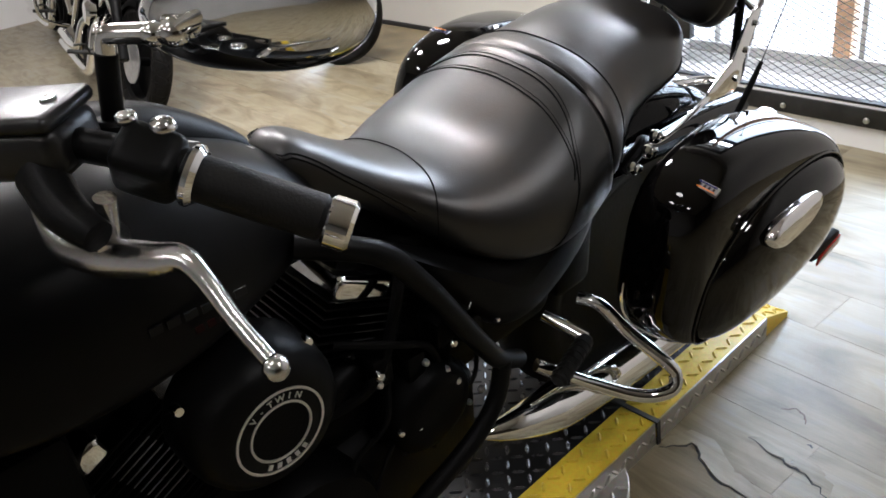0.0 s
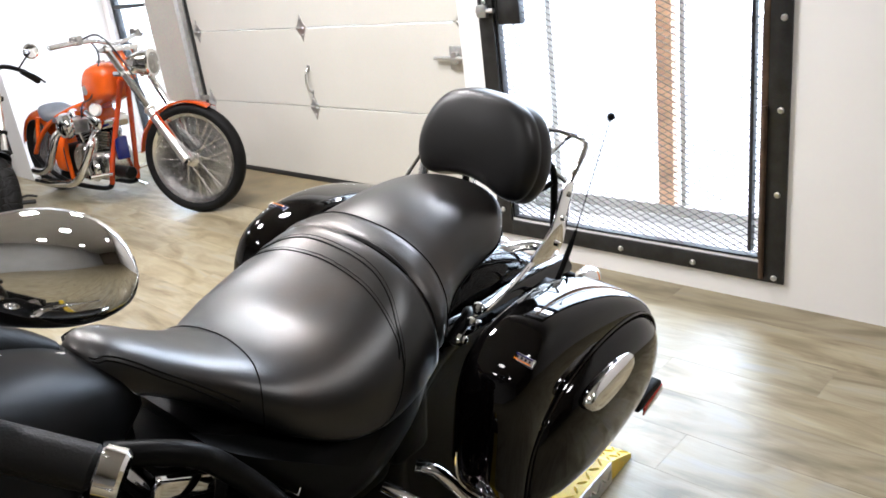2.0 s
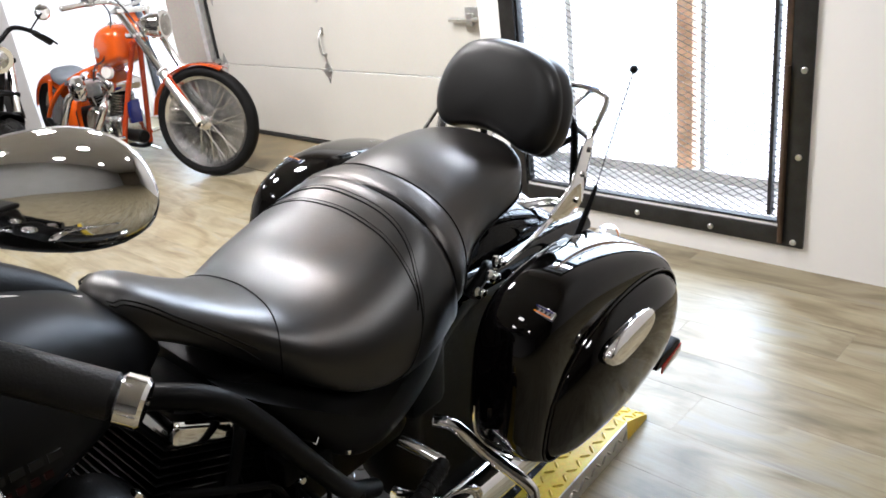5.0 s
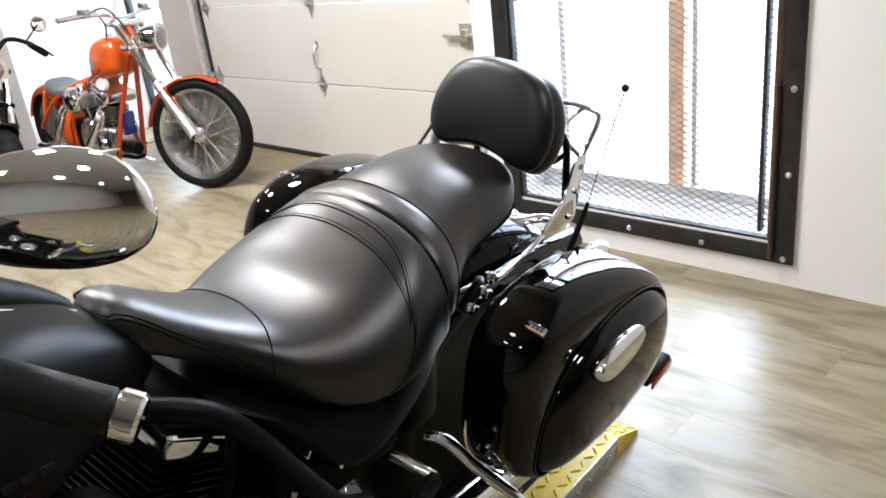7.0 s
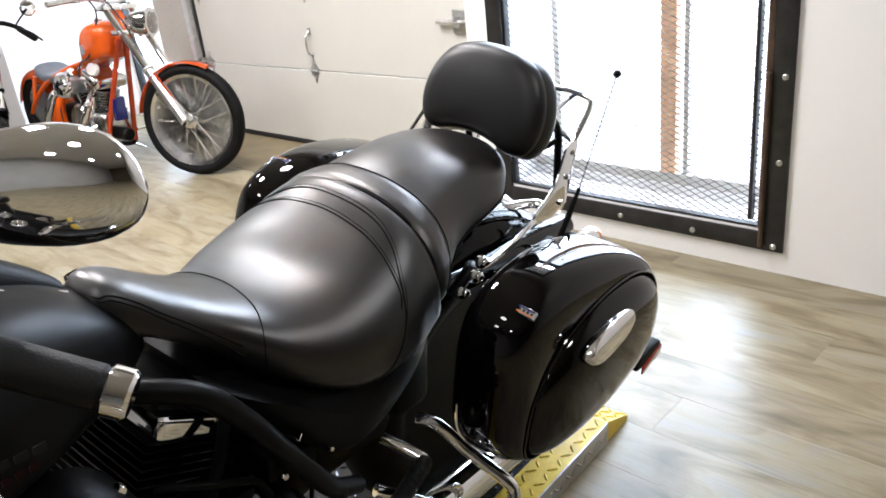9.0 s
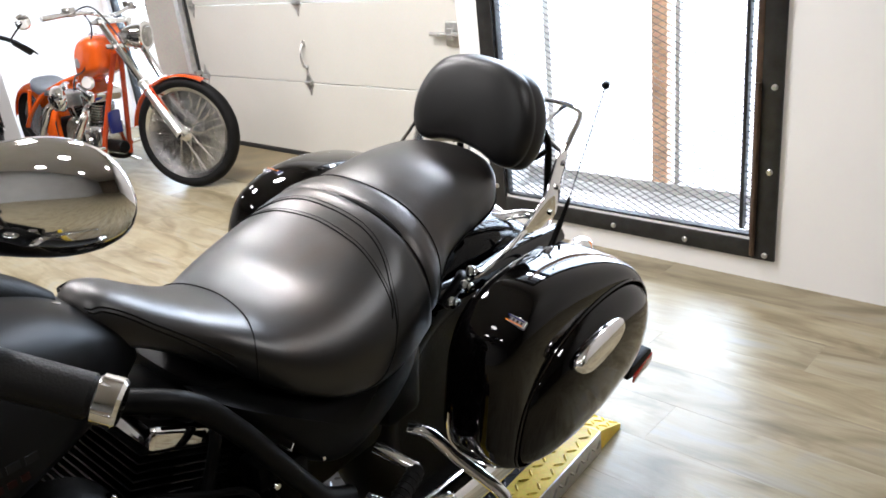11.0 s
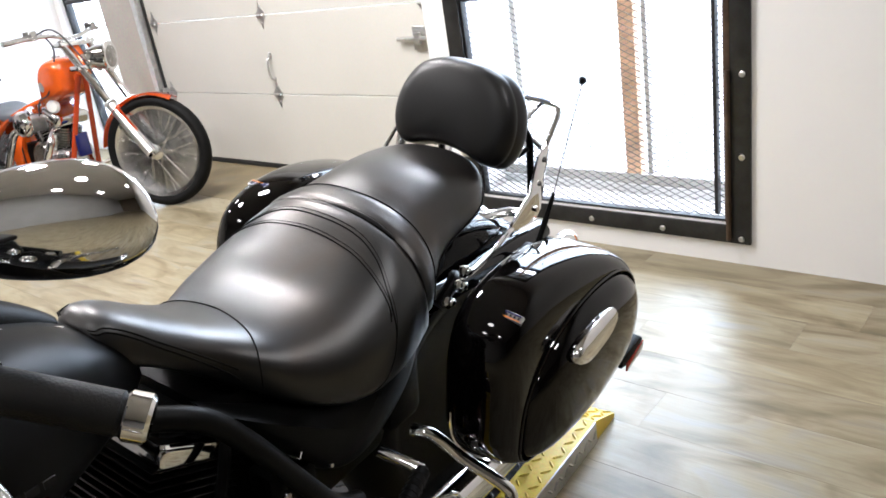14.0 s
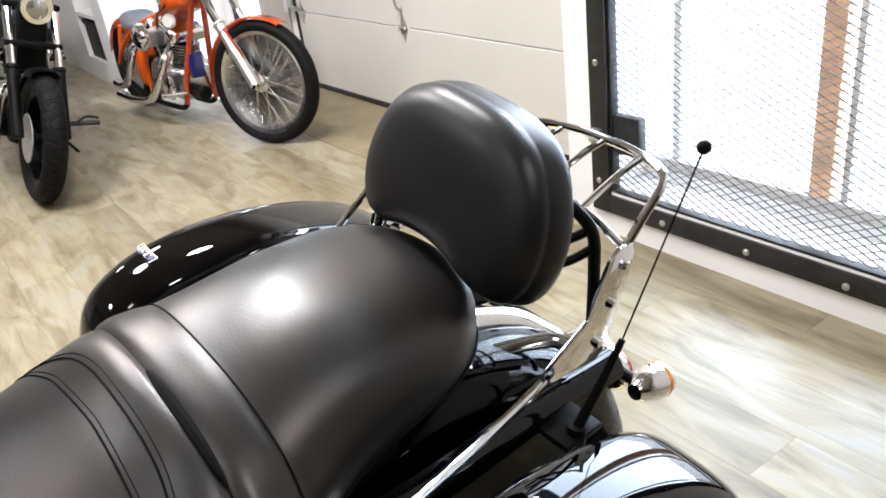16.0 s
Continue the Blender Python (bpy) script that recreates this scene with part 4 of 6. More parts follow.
# chrome docking bars and side plates of the backrest
for side in (1, -1):
    y = side * 0.128
    plate = slab([(0.215, 0.655), (0.10, 0.640), (0.075, 0.66), (0.040, 0.785), (0.046, 0.80), (0.070, 0.803), (0.090, 0.79), (0.125, 0.715), (0.20, 0.675)], 0.006, Matrix.Translation((0, y + 0.003, 0)) @ Matrix.Rotation(radians(90), 4, "X"), 0.0015)
    sp = part("side_plate", plate, M_CHROME, bike, "polished steel side plate")
    part("strap_bar", tube([(0.20, y, 0.663), (0.30, side * 0.138, 0.650), (0.42, side * 0.165, 0.668), (0.505, side * 0.195, 0.705)], 0.0036, 10, flat=1.6), M_CHROME, bike, "chrome docking bar")
    for u, w in ((0.062, 0.775), (0.082, 0.725), (0.105, 0.672)):
        part("bolt", bolt((u, y + side * 0.003, w), (0, side, 0), 0.007, 0.007), M_CHROME, sp)
    part("pad_bracket", merge(tube([(0.10, side * 0.118, 0.70), (0.105, side * 0.118, 0.78), (0.115, side * 0.118, 0.84), (0.145, side * 0.105, 0.885), (0.165, side * 0.08, 0.905)], 0.008, 10), tube([(0.118, side * 0.118, 0.845), (0.150, side * 0.10, 0.835), (0.185, side * 0.08, 0.85)], 0.006, 8), tube([(0.112, side * 0.118, 0.815), (0.150, side * 0.10, 0.803), (0.195, side * 0.08, 0.83)], 0.006, 8)), M_SATIN, bike, "black backrest bracket")
    dock = tube([(0.49, side * 0.175, 0.695), (0.52, side * 0.19, 0.70), (0.56, side * 0.185, 0.67)], 0.012, 10)
    dk = part("docking_post", dock, M_SATIN, bike, "black docking post")
    for p in ((0.50, side * 0.20, 0.716), (0.525, side * 0.205, 0.70), (0.55, side * 0.195, 0.675)):
        part("nut", merge(bolt(p, (0, side, 0.35), 0.012, 0.012), ball((p[0], p[1] + side * 0.014, p[2] + 0.005), 0.008, 10)), M_CHROME, dk, "chrome acorn nut")
    part("fender_strut", tube([(0.56, side * 0.150, 0.66), (0.40, side * 0.145, 0.640), (0.22, side * 0.135, 0.625), (0.05, side * 0.125, 0.60)], 0.014, 10, flat=1.6), M_GLOSS, bike, "gloss black fender strut")

part("pad_strut", tube([(0.335, -0.118, 0.822), (0.30, -0.119, 0.846), (0.262, -0.120, 0.872)], 0.0042, 8), M_CHROME, bike, "thin chrome backrest strut")
part("pad_clamp", merge(rod((0.258, -0.125, 0.80), (0.248, -0.115, 0.862), 0.011, 12, 0.002), rod((0.244, -0.128, 0.802), (0.236, -0.10, 0.80), 0.009, 10, 0.002)), M_CHROME, bike, "chrome backrest clamp")
part("fender_strap", tube([(0.255, 0.038, 0.668), (0.20, 0.06, 0.672), (0.14, 0.085, 0.668), (0.12, 0.118, 0.66)], 0.005, 10, flat=2.2), M_CHROME, bike, "flat chrome strap over the fender")

# luggage rack
rk = part("luggage_rack", tube([(0.055, 0.122, 0.785), (0.020, 0.124, 0.825), (-0.012, 0.124, 0.858), (-0.032, 0.105, 0.868), (-0.048, 0.05, 0.870), (-0.050, 0.0, 0.870), (-0.048, -0.05, 0.870), (-0.032, -0.105, 0.868), (-0.012, -0.124, 0.858), (0.020, -0.124, 0.825), (0.055, -0.122, 0.785)], 0.0062, 10), M_CHROME, bike, "chrome tubular luggage rack")
for y in (0.07, 0.0, -0.07):
    part("rack_bar", tube([(-0.046, y, 0.868), (0.0, y, 0.862), (0.06, y, 0.845), (0.10, y, 0.83)], 0.0048, 8), M_CHROME, rk)
part("rack_bar", tube([(0.06, 0.122, 0.80), (0.075, 0.06, 0.838), (0.075, -0.06, 0.838), (0.06, -0.122, 0.80)], 0.0055, 8), M_CHROME, rk)

# antenna
an = part("antenna", tube([(0.205, 0.188, 0.625), (0.17, 0.192, 0.682), (0.140, 0.195, 0.735)], [0.007, 0.0065, 0.004], 10), M_SATIN, bike, "black whip antenna")
part("whip", rod((0.140, 0.195, 0.735), (0.043, 0.204, 0.950), 0.0013, 6), M_SATIN, an)
part("tip_ball", ball((0.041, 0.204, 0.956), 0.0085, 14), M_SATIN, an)
part("antenna_mount", merge(box(0.17, 0.235, 0.13, 0.20, 0.612, 0.622, 0.002), rod((0.207, 0.188, 0.60), (0.204, 0.188, 0.632), 0.013, 12)), M_SATIN, an, "black antenna bracket")

# rear turn signals and tail lamp
for side in (1, -1):
    ts = part("turn_signal", lathe([(0, 0.0), (0.012, 0.002), (0.022, 0.018), (0.027, 0.04), (0.028, 0.052), (0.026, 0.056)], 24, along((0.03, side * 0.150, 0.548), (-0.06, side * 0.150, 0.532))), M_CHROME, bike, "chrome bullet turn signal")
    part("lens", lathe([(0.026, 0.0), (0.026, 0.012), (0.020, 0.021), (0.008, 0.026), (0, 0.027)], 24, along((-0.025, side * 0.150, 0.538), (-0.06, side * 0.150, 0.532))), M_CLEAR, ts, "clear lens over an amber bulb")
    part("lens_tip", lathe([(0.0275, 0), (0.0285, 0.004), (0.0275, 0.008)], 24, along((-0.022, side * 0.150, 0.5385), (-0.06, side * 0.150, 0.532))), M_AMBER, ts, "amber lens ring")
    part("stalk", rod((0.01, side * 0.06, 0.55), (0.005, side * 0.135, 0.545), 0.009, 10), M_SATIN, ts)
tl = part("tail_lamp", merge(moved(ball((0, 0, 0), (0.03, 0.075, 0.045), 24), Matrix.Translation((-0.075, 0, 0.455)))), M_CHROME, bike, "chrome tail lamp housing")
part("lens", moved(ball((0, 0, 0), (0.026, 0.066, 0.038), 24), Matrix.Translation((-0.090, 0, 0.453))), M_REDLENS, tl, "red tail lamp lens")
part("fender_trim", tube([(0.24, 0.0, 0.705), (0.12, 0.0, 0.648), (0.02, 0, 0.56)], 0.006, 8, flat=2.5), M_CHROME, bike, "chrome fender trim")

# side covers, frame tubes
for side in (1, -1):
    rings = []
    outline = [(1.03, 0.735), (0.94, 0.672), (0.85, 0.635), (0.75, 0.622), (0.66, 0.638), (0.605, 0.665), (0.585, 0.625), (0.615, 0.56), (0.69, 0.505), (0.785, 0.478), (0.86, 0.505), (0.93, 0.59), (1.0, 0.68)]
    loop = [(p.x, p.y) for p in spline([(a, b, 0) for a, b in outline + outline[:1]], 4)[:-1]]
    cx, cz = 0.80, 0.56
    for y, k in ((0.10, 1.0), (0.135, 1.0), (0.156, 0.97), (0.171, 0.89), (0.181, 0.74), (0.187, 0.5), (0.190, 0.25), (0.190, 0.01)):
        rings.append([Vector((cx + (a - cx) * k, side * y, cz + (b - cz) * k)) for a, b in loop])
    part("side_cover", loft(rings), M_SATIN, bike, "black side cover below the seat", angle=50)
    part("frame_tube", tube([(1.16, side * 0.13, 0.80), (1.08, side * 0.185, 0.775), (1.02, side * 0.195, 0.70), (0.96, side * 0.198, 0.60), (0.915, side * 0.198, 0.525), (0.87, side * 0.19, 0.46), (0.80, side * 0.17, 0.40)], 0.0165, 14), M_SATIN, bike, "satin black frame tube")
    part("lower_tube", tube([(0.86, side * 0.19, 0.45), (0.885, side * 0.20, 0.39), (0.94, side * 0.205, 0.345), (1.05, side * 0.205, 0.30), (1.25, side * 0.19, 0.22), (1.45, side * 0.13, 0.20), (1.62, side * 0.06, 0.45), (1.70, side * 0.03, 0.80)], 0.0155, 12), M_SATIN, bike, "satin black frame tube")
part("under_seat_tray", merge(box(0.40, 1.0, -0.10, 0.10, 0.60, 0.70, 0.02), box(0.62, 1.0, -0.10, 0.10, 0.36, 0.62, 0.03)), M_ENGINE, bike, "dark frame and battery box")
part("inner_guard", box(0.56, 0.66, -0.14, 0.14, 0.42, 0.70, 0.02), M_ENGINE, bike, "black inner guard")

# engine
eng = part("engine", merge(box(0.86, 1.50, -0.15, 0.15, 0.16, 0.42, 0.05, 3), box(0.95, 1.35, -0.12, 0.12, 0.40, 0.52, 0.03)), M_ENGINE, bike, "black v-twin engine")
for side in (1, -1):
    part("case_cover", lathe([(0, 0.05), (0.05, 0.05), (0.066, 0.046), (0.078, 0.034), (0.086, 0.01), (0.088, -0.02)], 36, along((1.0, side * 0.14, 0.43), (1.0, side * 0.3, 0.42))), M_ENGINE, eng, "round black case cover")
    part("primary_cover", lathe([(0, 0.045), (0.09, 0.044), (0.115, 0.036), (0.125, 0.02), (0.128, -0.03)], 40, along((1.24, side * 0.14, 0.33), (1.24, side * 0.3, 0.33))), M_ENGINE, eng, "black crankcase cover")
for tilt, u0, w0 in ((26, 1.335, 0.44), (-26, 1.145, 0.44)):
    m = Matrix.Translation((u0, 0, w0)) @ Matrix.Rotation(radians(tilt), 4, "Y")
    cyl = part("cylinder", moved(box(-0.055, 0.055, -0.085, 0.085, 0.0, 0.28, 0.02), m), M_ENGINE, eng, "black finned cylinder")
    for k in range(16):
        z = 0.035 + 0.0128 * k
        part("cooling_fin", moved(box(-0.082, 0.082, -0.118, 0.118, z, z + 0.0032, 0.001, 1), m), M_ENGINE, cyl, smooth=False)
        if 5 < k < 14:
            part("fin_edge", moved(box(-0.040, 0.020, 0.1165, 0.1195, z + 0.0008, z + 0.0022, 0.0005, 1), m), M_FINEDGE, cyl, "bare machined fin edge", smooth=False)
    part("rocker_cover", moved(box(-0.035 if tilt < 0 else -0.01, 0.072 if tilt < 0 else 0.04, -0.10, 0.116, 0.216, 0.262, 0.012, 3), m), M_CHROME, cyl, "chrome rocker cover")
part("wire", tube([(1.13, 0.13, 0.62), (1.06, 0.17, 0.60), (1.0, 0.17, 0.56), (0.97, 0.16, 0.50)], 0.006, 8), M_HOSE, eng, "black cable")
part("hose", tube([(1.20, 0.12, 0.50), (1.10, 0.16, 0.54), (1.04, 0.15, 0.62), (1.0, 0.13, 0.70)], 0.009, 8), M_HOSE, eng, "black rubber hose")
part("starter", rod((1.02, 0.10, 0.56), (1.16, 0.12, 0.53), 0.03, 16, 0.006), M_ENGINE, eng, "black starter motor")
part("shift_lever", merge(tube([(1.02, 0.20, 0.30), (1.12, 0.22, 0.28), (1.22, 0.23, 0.30), (1.32, 0.23, 0.33)], 0.006, 8), rod((1.32, 0.22, 0.33), (1.32, 0.29, 0.33), 0.011, 10, 0.003)), M_CHROME, eng, "chrome shift lever")

part("backbone", box(1.08, 1.64, -0.07, 0.07, 0.72, 0.80, 0.02), M_ENGINE, bike, "black frame backbone under the tank")
part("radiator", box(1.47, 1.62, -0.16, 0.16, 0.26, 0.74, 0.015), M_ENGINE, bike, "black front downtube and radiator")
random.seed(11)
for k in range(14):
    u, w = random.uniform(0.84, 1.10), random.uniform(0.33, 0.58)
    part("bolt", bolt((u, 0.165 + random.uniform(0, 0.02), w), (0, 1, 0.1), random.uniform(0.005, 0.008), 0.008), M_CHROME if k % 2 else M_STEEL, eng)
for k in range(4):
    u, w = 0.88 + 0.06 * k, 0.50 + 0.03 * (k % 2)
    part("bracket", box(u, u + 0.035, 0.12, 0.168, w, w + 0.05, 0.006), M_ENGINE, eng, "black bracket")
    part("wire", tube([(u, 0.15, w), (u + 0.03, 0.175, w - 0.06), (u + 0.08, 0.165, w - 0.10), (u + 0.12, 0.17, w - 0.16)], 0.004, 8), M_HOSE, eng, "thin black cable")
part("clip", tube([(0.955, 0.178, 0.60), (0.945, 0.182, 0.615), (0.925, 0.182, 0.59), (0.915, 0.178, 0.595)], 0.0018, 6, smooth=False), M_CHROME, eng, "bright wire clip")
# air cleaner with printed ring
AC = Matrix.Translation((1.268, 0.135, 0.625)) @ Matrix.Rotation(radians(-90), 4, "X")
ac = part("air_cleaner", lathe([(0, 0.078), (0.064, 0.077), (0.081, 0.072), (0.094, 0.060), (0.102, 0.042), (0.105, 0.02), (0.104, -0.02)], 56, AC), M_SATIN, bike, "satin black round air cleaner cover")
part("ring", lathe([(0.0585, 0.0768), (0.0585, 0.0785), (0.0615, 0.0785), (0.0615, 0.0768)], 56, AC), M_PRINT, ac, "silver printed ring")
part("ring", lathe([(0.0405, 0.0776), (0.0405, 0.0792), (0.043, 0.0792), (0.043, 0.0776)], 56, AC), M_PRINT, ac, "silver printed ring")
part("centre_disc", lathe([(0, 0.0785), (0.039, 0.0785), (0.0405, 0.0770)], 48, AC), M_ENGINE, ac, "dark centre disc")
for k, ch in enumerate("V-TWIN"):
    cu = bpy.data.curves.new("letter", "FONT")
    cu.body, cu.size, cu.align_x, cu.align_y, cu.extrude = ch, 0.0125, "CENTER", "CENTER", 0.0006
    tmp = bpy.data.objects.new("letter", cu)
    scene.collection.objects.link(tmp)
    bpy.context.view_layer.update()
    me = bpy.data.meshes.new_from_object(tmp.evaluated_get(bpy.context.evaluated_depsgraph_get()))
    bpy.data.objects.remove(tmp)
    me.materials.append(M_PRINT)
    ob = new("letter", me)
    ob.parent = ac
    a = radians(90 - (k - 2.5) * 15)
    up = Matrix.Rotation(a - radians(90), 4, "Z")
    flip = Matrix.Diagonal((1, 1, 1, 1))
    ob.matrix_local = AC @ Matrix.Rotation(radians(180), 4, "Z") @ Matrix.Translation((0.0505 * math.cos(a), 0.0505 * math.sin(a), 0.0790)) @ up @ flip
for k in range(5):
    a = radians(90 + (k - 2) * 15)
    part("print_bar", moved(box(-0.003, 0.003, -0.004, 0.004, 0, 0.001), AC @ Matrix.Translation((0.0505 * math.cos(a), 0.0505 * math.sin(a), 0.0782)) @ Matrix.Rotation(a - radians(90), 4, "Z")), M_PRINT, ac, smooth=False)
for u, w in ((1.373, 0.713), (1.18, 0.703)):
    part("screw", bolt((u - 0.01 if u > 1.3 else u + 0.01, 0.165, w - 0.012), (0, 1, 0.2), 0.008, 0.012), M_CHROME, ac)
for k in range(6):
    part("tank_decal", box(1.262 + k * 0.019, 1.276 + k * 0.019, 0.1965, 0.1985, 0.824 + k * 0.0013, 0.834 + k * 0.0013), M_DECAL, bike, "dark grey tank lettering bar", smooth=False)
for k in range(4):
    part("tank_decal", box(1.275 + k * 0.014, 1.284 + k * 0.014, 0.1955, 0.1975, 0.806, 0.814), M_REDDECAL, bike, "dark red tank lettering bar", smooth=False)

# exhaust, guard, peg
for side in (1, -1):
    ex = part("muffler", tube([(0.93, side * 0.20, 0.335), (0.86, side * 0.215, 0.315), (0.76, side * 0.222, 0.290), (0.62, side * 0.226, 0.275), (0.42, side * 0.23, 0.262), (0.12, side * 0.232, 0.252), (-0.02, side * 0.232, 0.25)], [0.006, 0.026, 0.043, 0.047, 0.047, 0.047, 0.044], 24), M_CHROME, bike, "long chrome muffler")
    part("end_cap", lathe([(0.030, -0.03), (0.030, 0.004), (0.045, 0.004), (0.046, -0.03)], 24, along((-0.02, side * 0.232, 0.25), (-0.1, side * 0.232, 0.247))), M_CHROME, ex)
    part("passenger_guard", tube([(0.64, side * 0.17, 0.44), (0.625, side * 0.205, 0.435), (0.60, side * 0.25, 0.385), (0.575, side * 0.325, 0.335), (0.572, side * 0.345, 0.312), (0.590, side * 0.348, 0.292), (0.635, side * 0.315, 0.290), (0.70, side * 0.25, 0.325), (0.775, side * 0.19, 0.38)], 0.0125, 14, 8), M_CHROME, bike, "chrome passenger guard loop")
    pg = part("passenger_peg", rod((0.675, side * 0.22, 0.395), (0.785, side * 0.246, 0.384), 0.015, 14, 0.004), M_GRIP, bike, "black ribbed passenger peg")
    for k in range(7):
        p = Vector((0.675, side * 0.22, 0.395)).lerp(Vector((0.785, side * 0.246, 0.384)), 0.15 + 0.12 * k)
        part("rib", rod(p, p + Vector((0.0038, side * 0.0009, -0.0004)), 0.0172, 12), M_GRIP, pg)
    part("peg_mount", rod((0.70, side * 0.14, 0.42), (0.675, side * 0.22, 0.395), 0.012, 12), M_CHROME, pg)
    fp = part("floorboard", box(1.18, 1.46, side * 0.25 - 0.05, side * 0.25 + 0.05, 0.225, 0.245, 0.008), M_GRIP, bike, "black rubber floorboard")

# handlebar with grip, lever and controls
BAR = [(1.50, 0.0, 1.035), (1.50, 0.08, 1.04), (1.475, 0.17, 1.075), (1.43, 0.25, 1.092), (1.385, 0.315, 1.085), (1.349, 0.355, 1.071)]
hb = part("handlebar", tube([(u, -v, w) for u, v, w in BAR[:0:-1]] + BAR, 0.0127, 14), M_SATIN, bike, "black handlebar")
for side in (1, -1):
    a, b = Vector((1.352, side * 0.350, 1.0655)), Vector((1.290, side * 0.4235, 1.029))
    gp = part("grip", rod(a, b, 0.0178, 24, 0.003), M_GRIP, hb, "black rubber grip")
    d = (b - a).normalized()
    part("end_cap", rod(b, b + d * 0.021, 0.0198, 24, 0.003), M_CHROME, gp, "chrome end cap")
    part("flange", rod(a - d * 0.002, a + d * 0.010, 0.0235, 24, 0.004), M_CHROME, gp, "chrome inner flange")
    c = a - d * 0.003
    part("switch_housing", moved(box(-0.021, 0.021, -0.024, 0.022, -0.048, 0.0, 0.010, 4), along(c, c + d) @ Matrix.Rotation(radians(25), 4, "Z")), M_SATIN, hb, "black switch housing")
    part("switch", merge(ball(c - d * 0.02 + Vector((-0.012, 0, 0.024)), (0.010, 0.010, 0.008), 12), ball(c - d * 0.040 + Vector((-0.006, 0, 0.026)), (0.008, 0.007, 0.006), 12)), M_CHROME, hb, "small chrome switch buttons")
    rm = Matrix.Translation((1.428, side * 0.255, 1.098)) @ Matrix.Rotation(radians(side * 128), 4, "Z") @ Matrix.Rotation(radians(-4), 4, "Y")
    rs = part("reservoir", moved(box(-0.055, 0.05, -0.032, 0.032, -0.03, 0.012, 0.014, 4), rm), M_CAST, hb, "black clutch fluid reservoir")
    part("reservoir_cap", moved(box(-0.056, 0.051, -0.033, 0.033, 0.008, 0.021, 0.006, 3), rm), M_CAST, rs, "satin black reservoir cap")
    for k in (-0.04, 0.036):
        part("screw", moved(lathe([(0, 0.0), (0.006, 0.0), (0.0055, 0.0025), (0.002, 0.0028), (0, 0.0015)], 12), rm @ Matrix.Translation((k, 0, 0.021))), M_STEEL, rs)
    part("perch", tube([(1.43, side * 0.29, 1.075), (1.432, side * 0.325, 1.06), (1.425, side * 0.355, 1.05)], [0.018, 0.016, 0.012], 12), M_SATIN, hb, "black lever perch")
    lv = part("lever", tube([(1.430, side * 0.230, 1.027), (1.430, side * 0.258, 1.015), (1.428, side * 0.290, 1.013), (1.420, side * 0.335, 1.022), (1.405, side * 0.380, 1.033), (1.393, side * 0.405, 1.040), (1.390, side * 0.425, 1.033), (1.388, side * 0.452, 1.012), (1.384, side * 0.480, 0.992)], [0.0035, 0.0090, 0.0118, 0.0124, 0.0102, 0.0074, 0.0056, 0.0050, 0.0050], 14, 6, flat=1.25), M_ALU, hb, "brushed aluminium lever")
    part("ball_end", ball((1.383, side * 0.486, 0.987), 0.0092, 16), M_ALU, lv)
    part("pivot", merge(rod((1.415, side * 0.335, 1.015), (1.41, side * 0.345, 1.07), 0.008, 12), rod((1.414, side * 0.337, 1.03), (1.413, side * 0.339, 1.04), 0.014, 14)), M_ALU, lv)
    # mirror: convex chrome shell on a bent stem
    shell = []
    for x, k in ((-0.012, 0.90), (-0.009, 0.97), (-0.003, 1.0), (0.004, 0.985), (0.011, 0.935), (0.0170, 0.85), (0.0225, 0.72), (0.0262, 0.56), (0.0287, 0.36), (0.0298, 0.18), (0.0301, 0.0)):
        ring = []
        for yy, zz in oval(0, 0, 0.105, 0.0447, 40, 0.86):
            zz2 = zz * (1.0 + 0.16 * yy / 0.105)
            ring.append(Vector((x, yy * max(k, 0.01), zz2 * max(k, 0.01))))
        shell.append(ring)
    mm = Matrix.Translation((1.276, side * 0.343, 1.162)) @ Matrix.Rotation(radians(side * 20), 4, "Z") @ Matrix.Rotation(radians(side * 11.7), 4, "X") @ Matrix.Rotation(radians(2), 4, "Y")
    mi = part("mirror", moved(loft(shell), mm), M_CHROME, hb, "chrome mirror shell", angle=60)
    part("mirror_glass", moved(slab(oval(0, 0, 0.092, 0.039, 40, 0.86), 0.002), mm @ Matrix.Translation((-0.0105, 0, 0)) @ Matrix.Rotation(radians(-90), 4, "Y") @ Matrix.Rotation(radians(-90), 4, "Z")), M_CHROME, mi, "mirror glass")
    part("stem_post", merge(rod((1.366, side * 0.268, 1.075), (1.355, side * 0.270, 1.138), 0.0085, 14, 0.002), rod((1.368, side * 0.268, 1.068), (1.365, side * 0.268, 1.088), 0.014, 14, 0.003)), M_SATIN, mi, "black mirror post")
    part("stem", tube([(1.355, side * 0.270, 1.136), (1.352, side * 0.272, 1.148), (1.345, side * 0.284, 1.151), (1.325, side * 0.315, 1.153)], 0.0078, 12), M_CHROME, mi, "chrome mirror stem")
    part("joint", merge(ball((1.322, side * 0.318, 1.153), 0.011, 14), ball((1.332, side * 0.306, 1.152), 0.0095, 12)), M_CHROME, mi)
    part("arm", tube([(1.322, side * 0.318, 1.153), (1.311, side * 0.328, 1.160), (1.300, side * 0.334, 1.164)], [0.008, 0.0095, 0.011], 12, flat=0.7), M_CHROME, mi, "flat chrome mirror arm")
    part("boss", lathe([(0, 0.008), (0.010, 0.007), (0.014, 0.003), (0.015, -0.006)], 20, along((1.297, side * 0.334, 1.164), (1.35, side * 0.334, 1.164))), M_CHROME, mi)
    part("fork_leg", rod((1.62, side * 0.10, 0.86), (1.97, side * 0.10, 0.30), 0.027, 16, 0.004), M_SATIN, bike, "black fork leg")
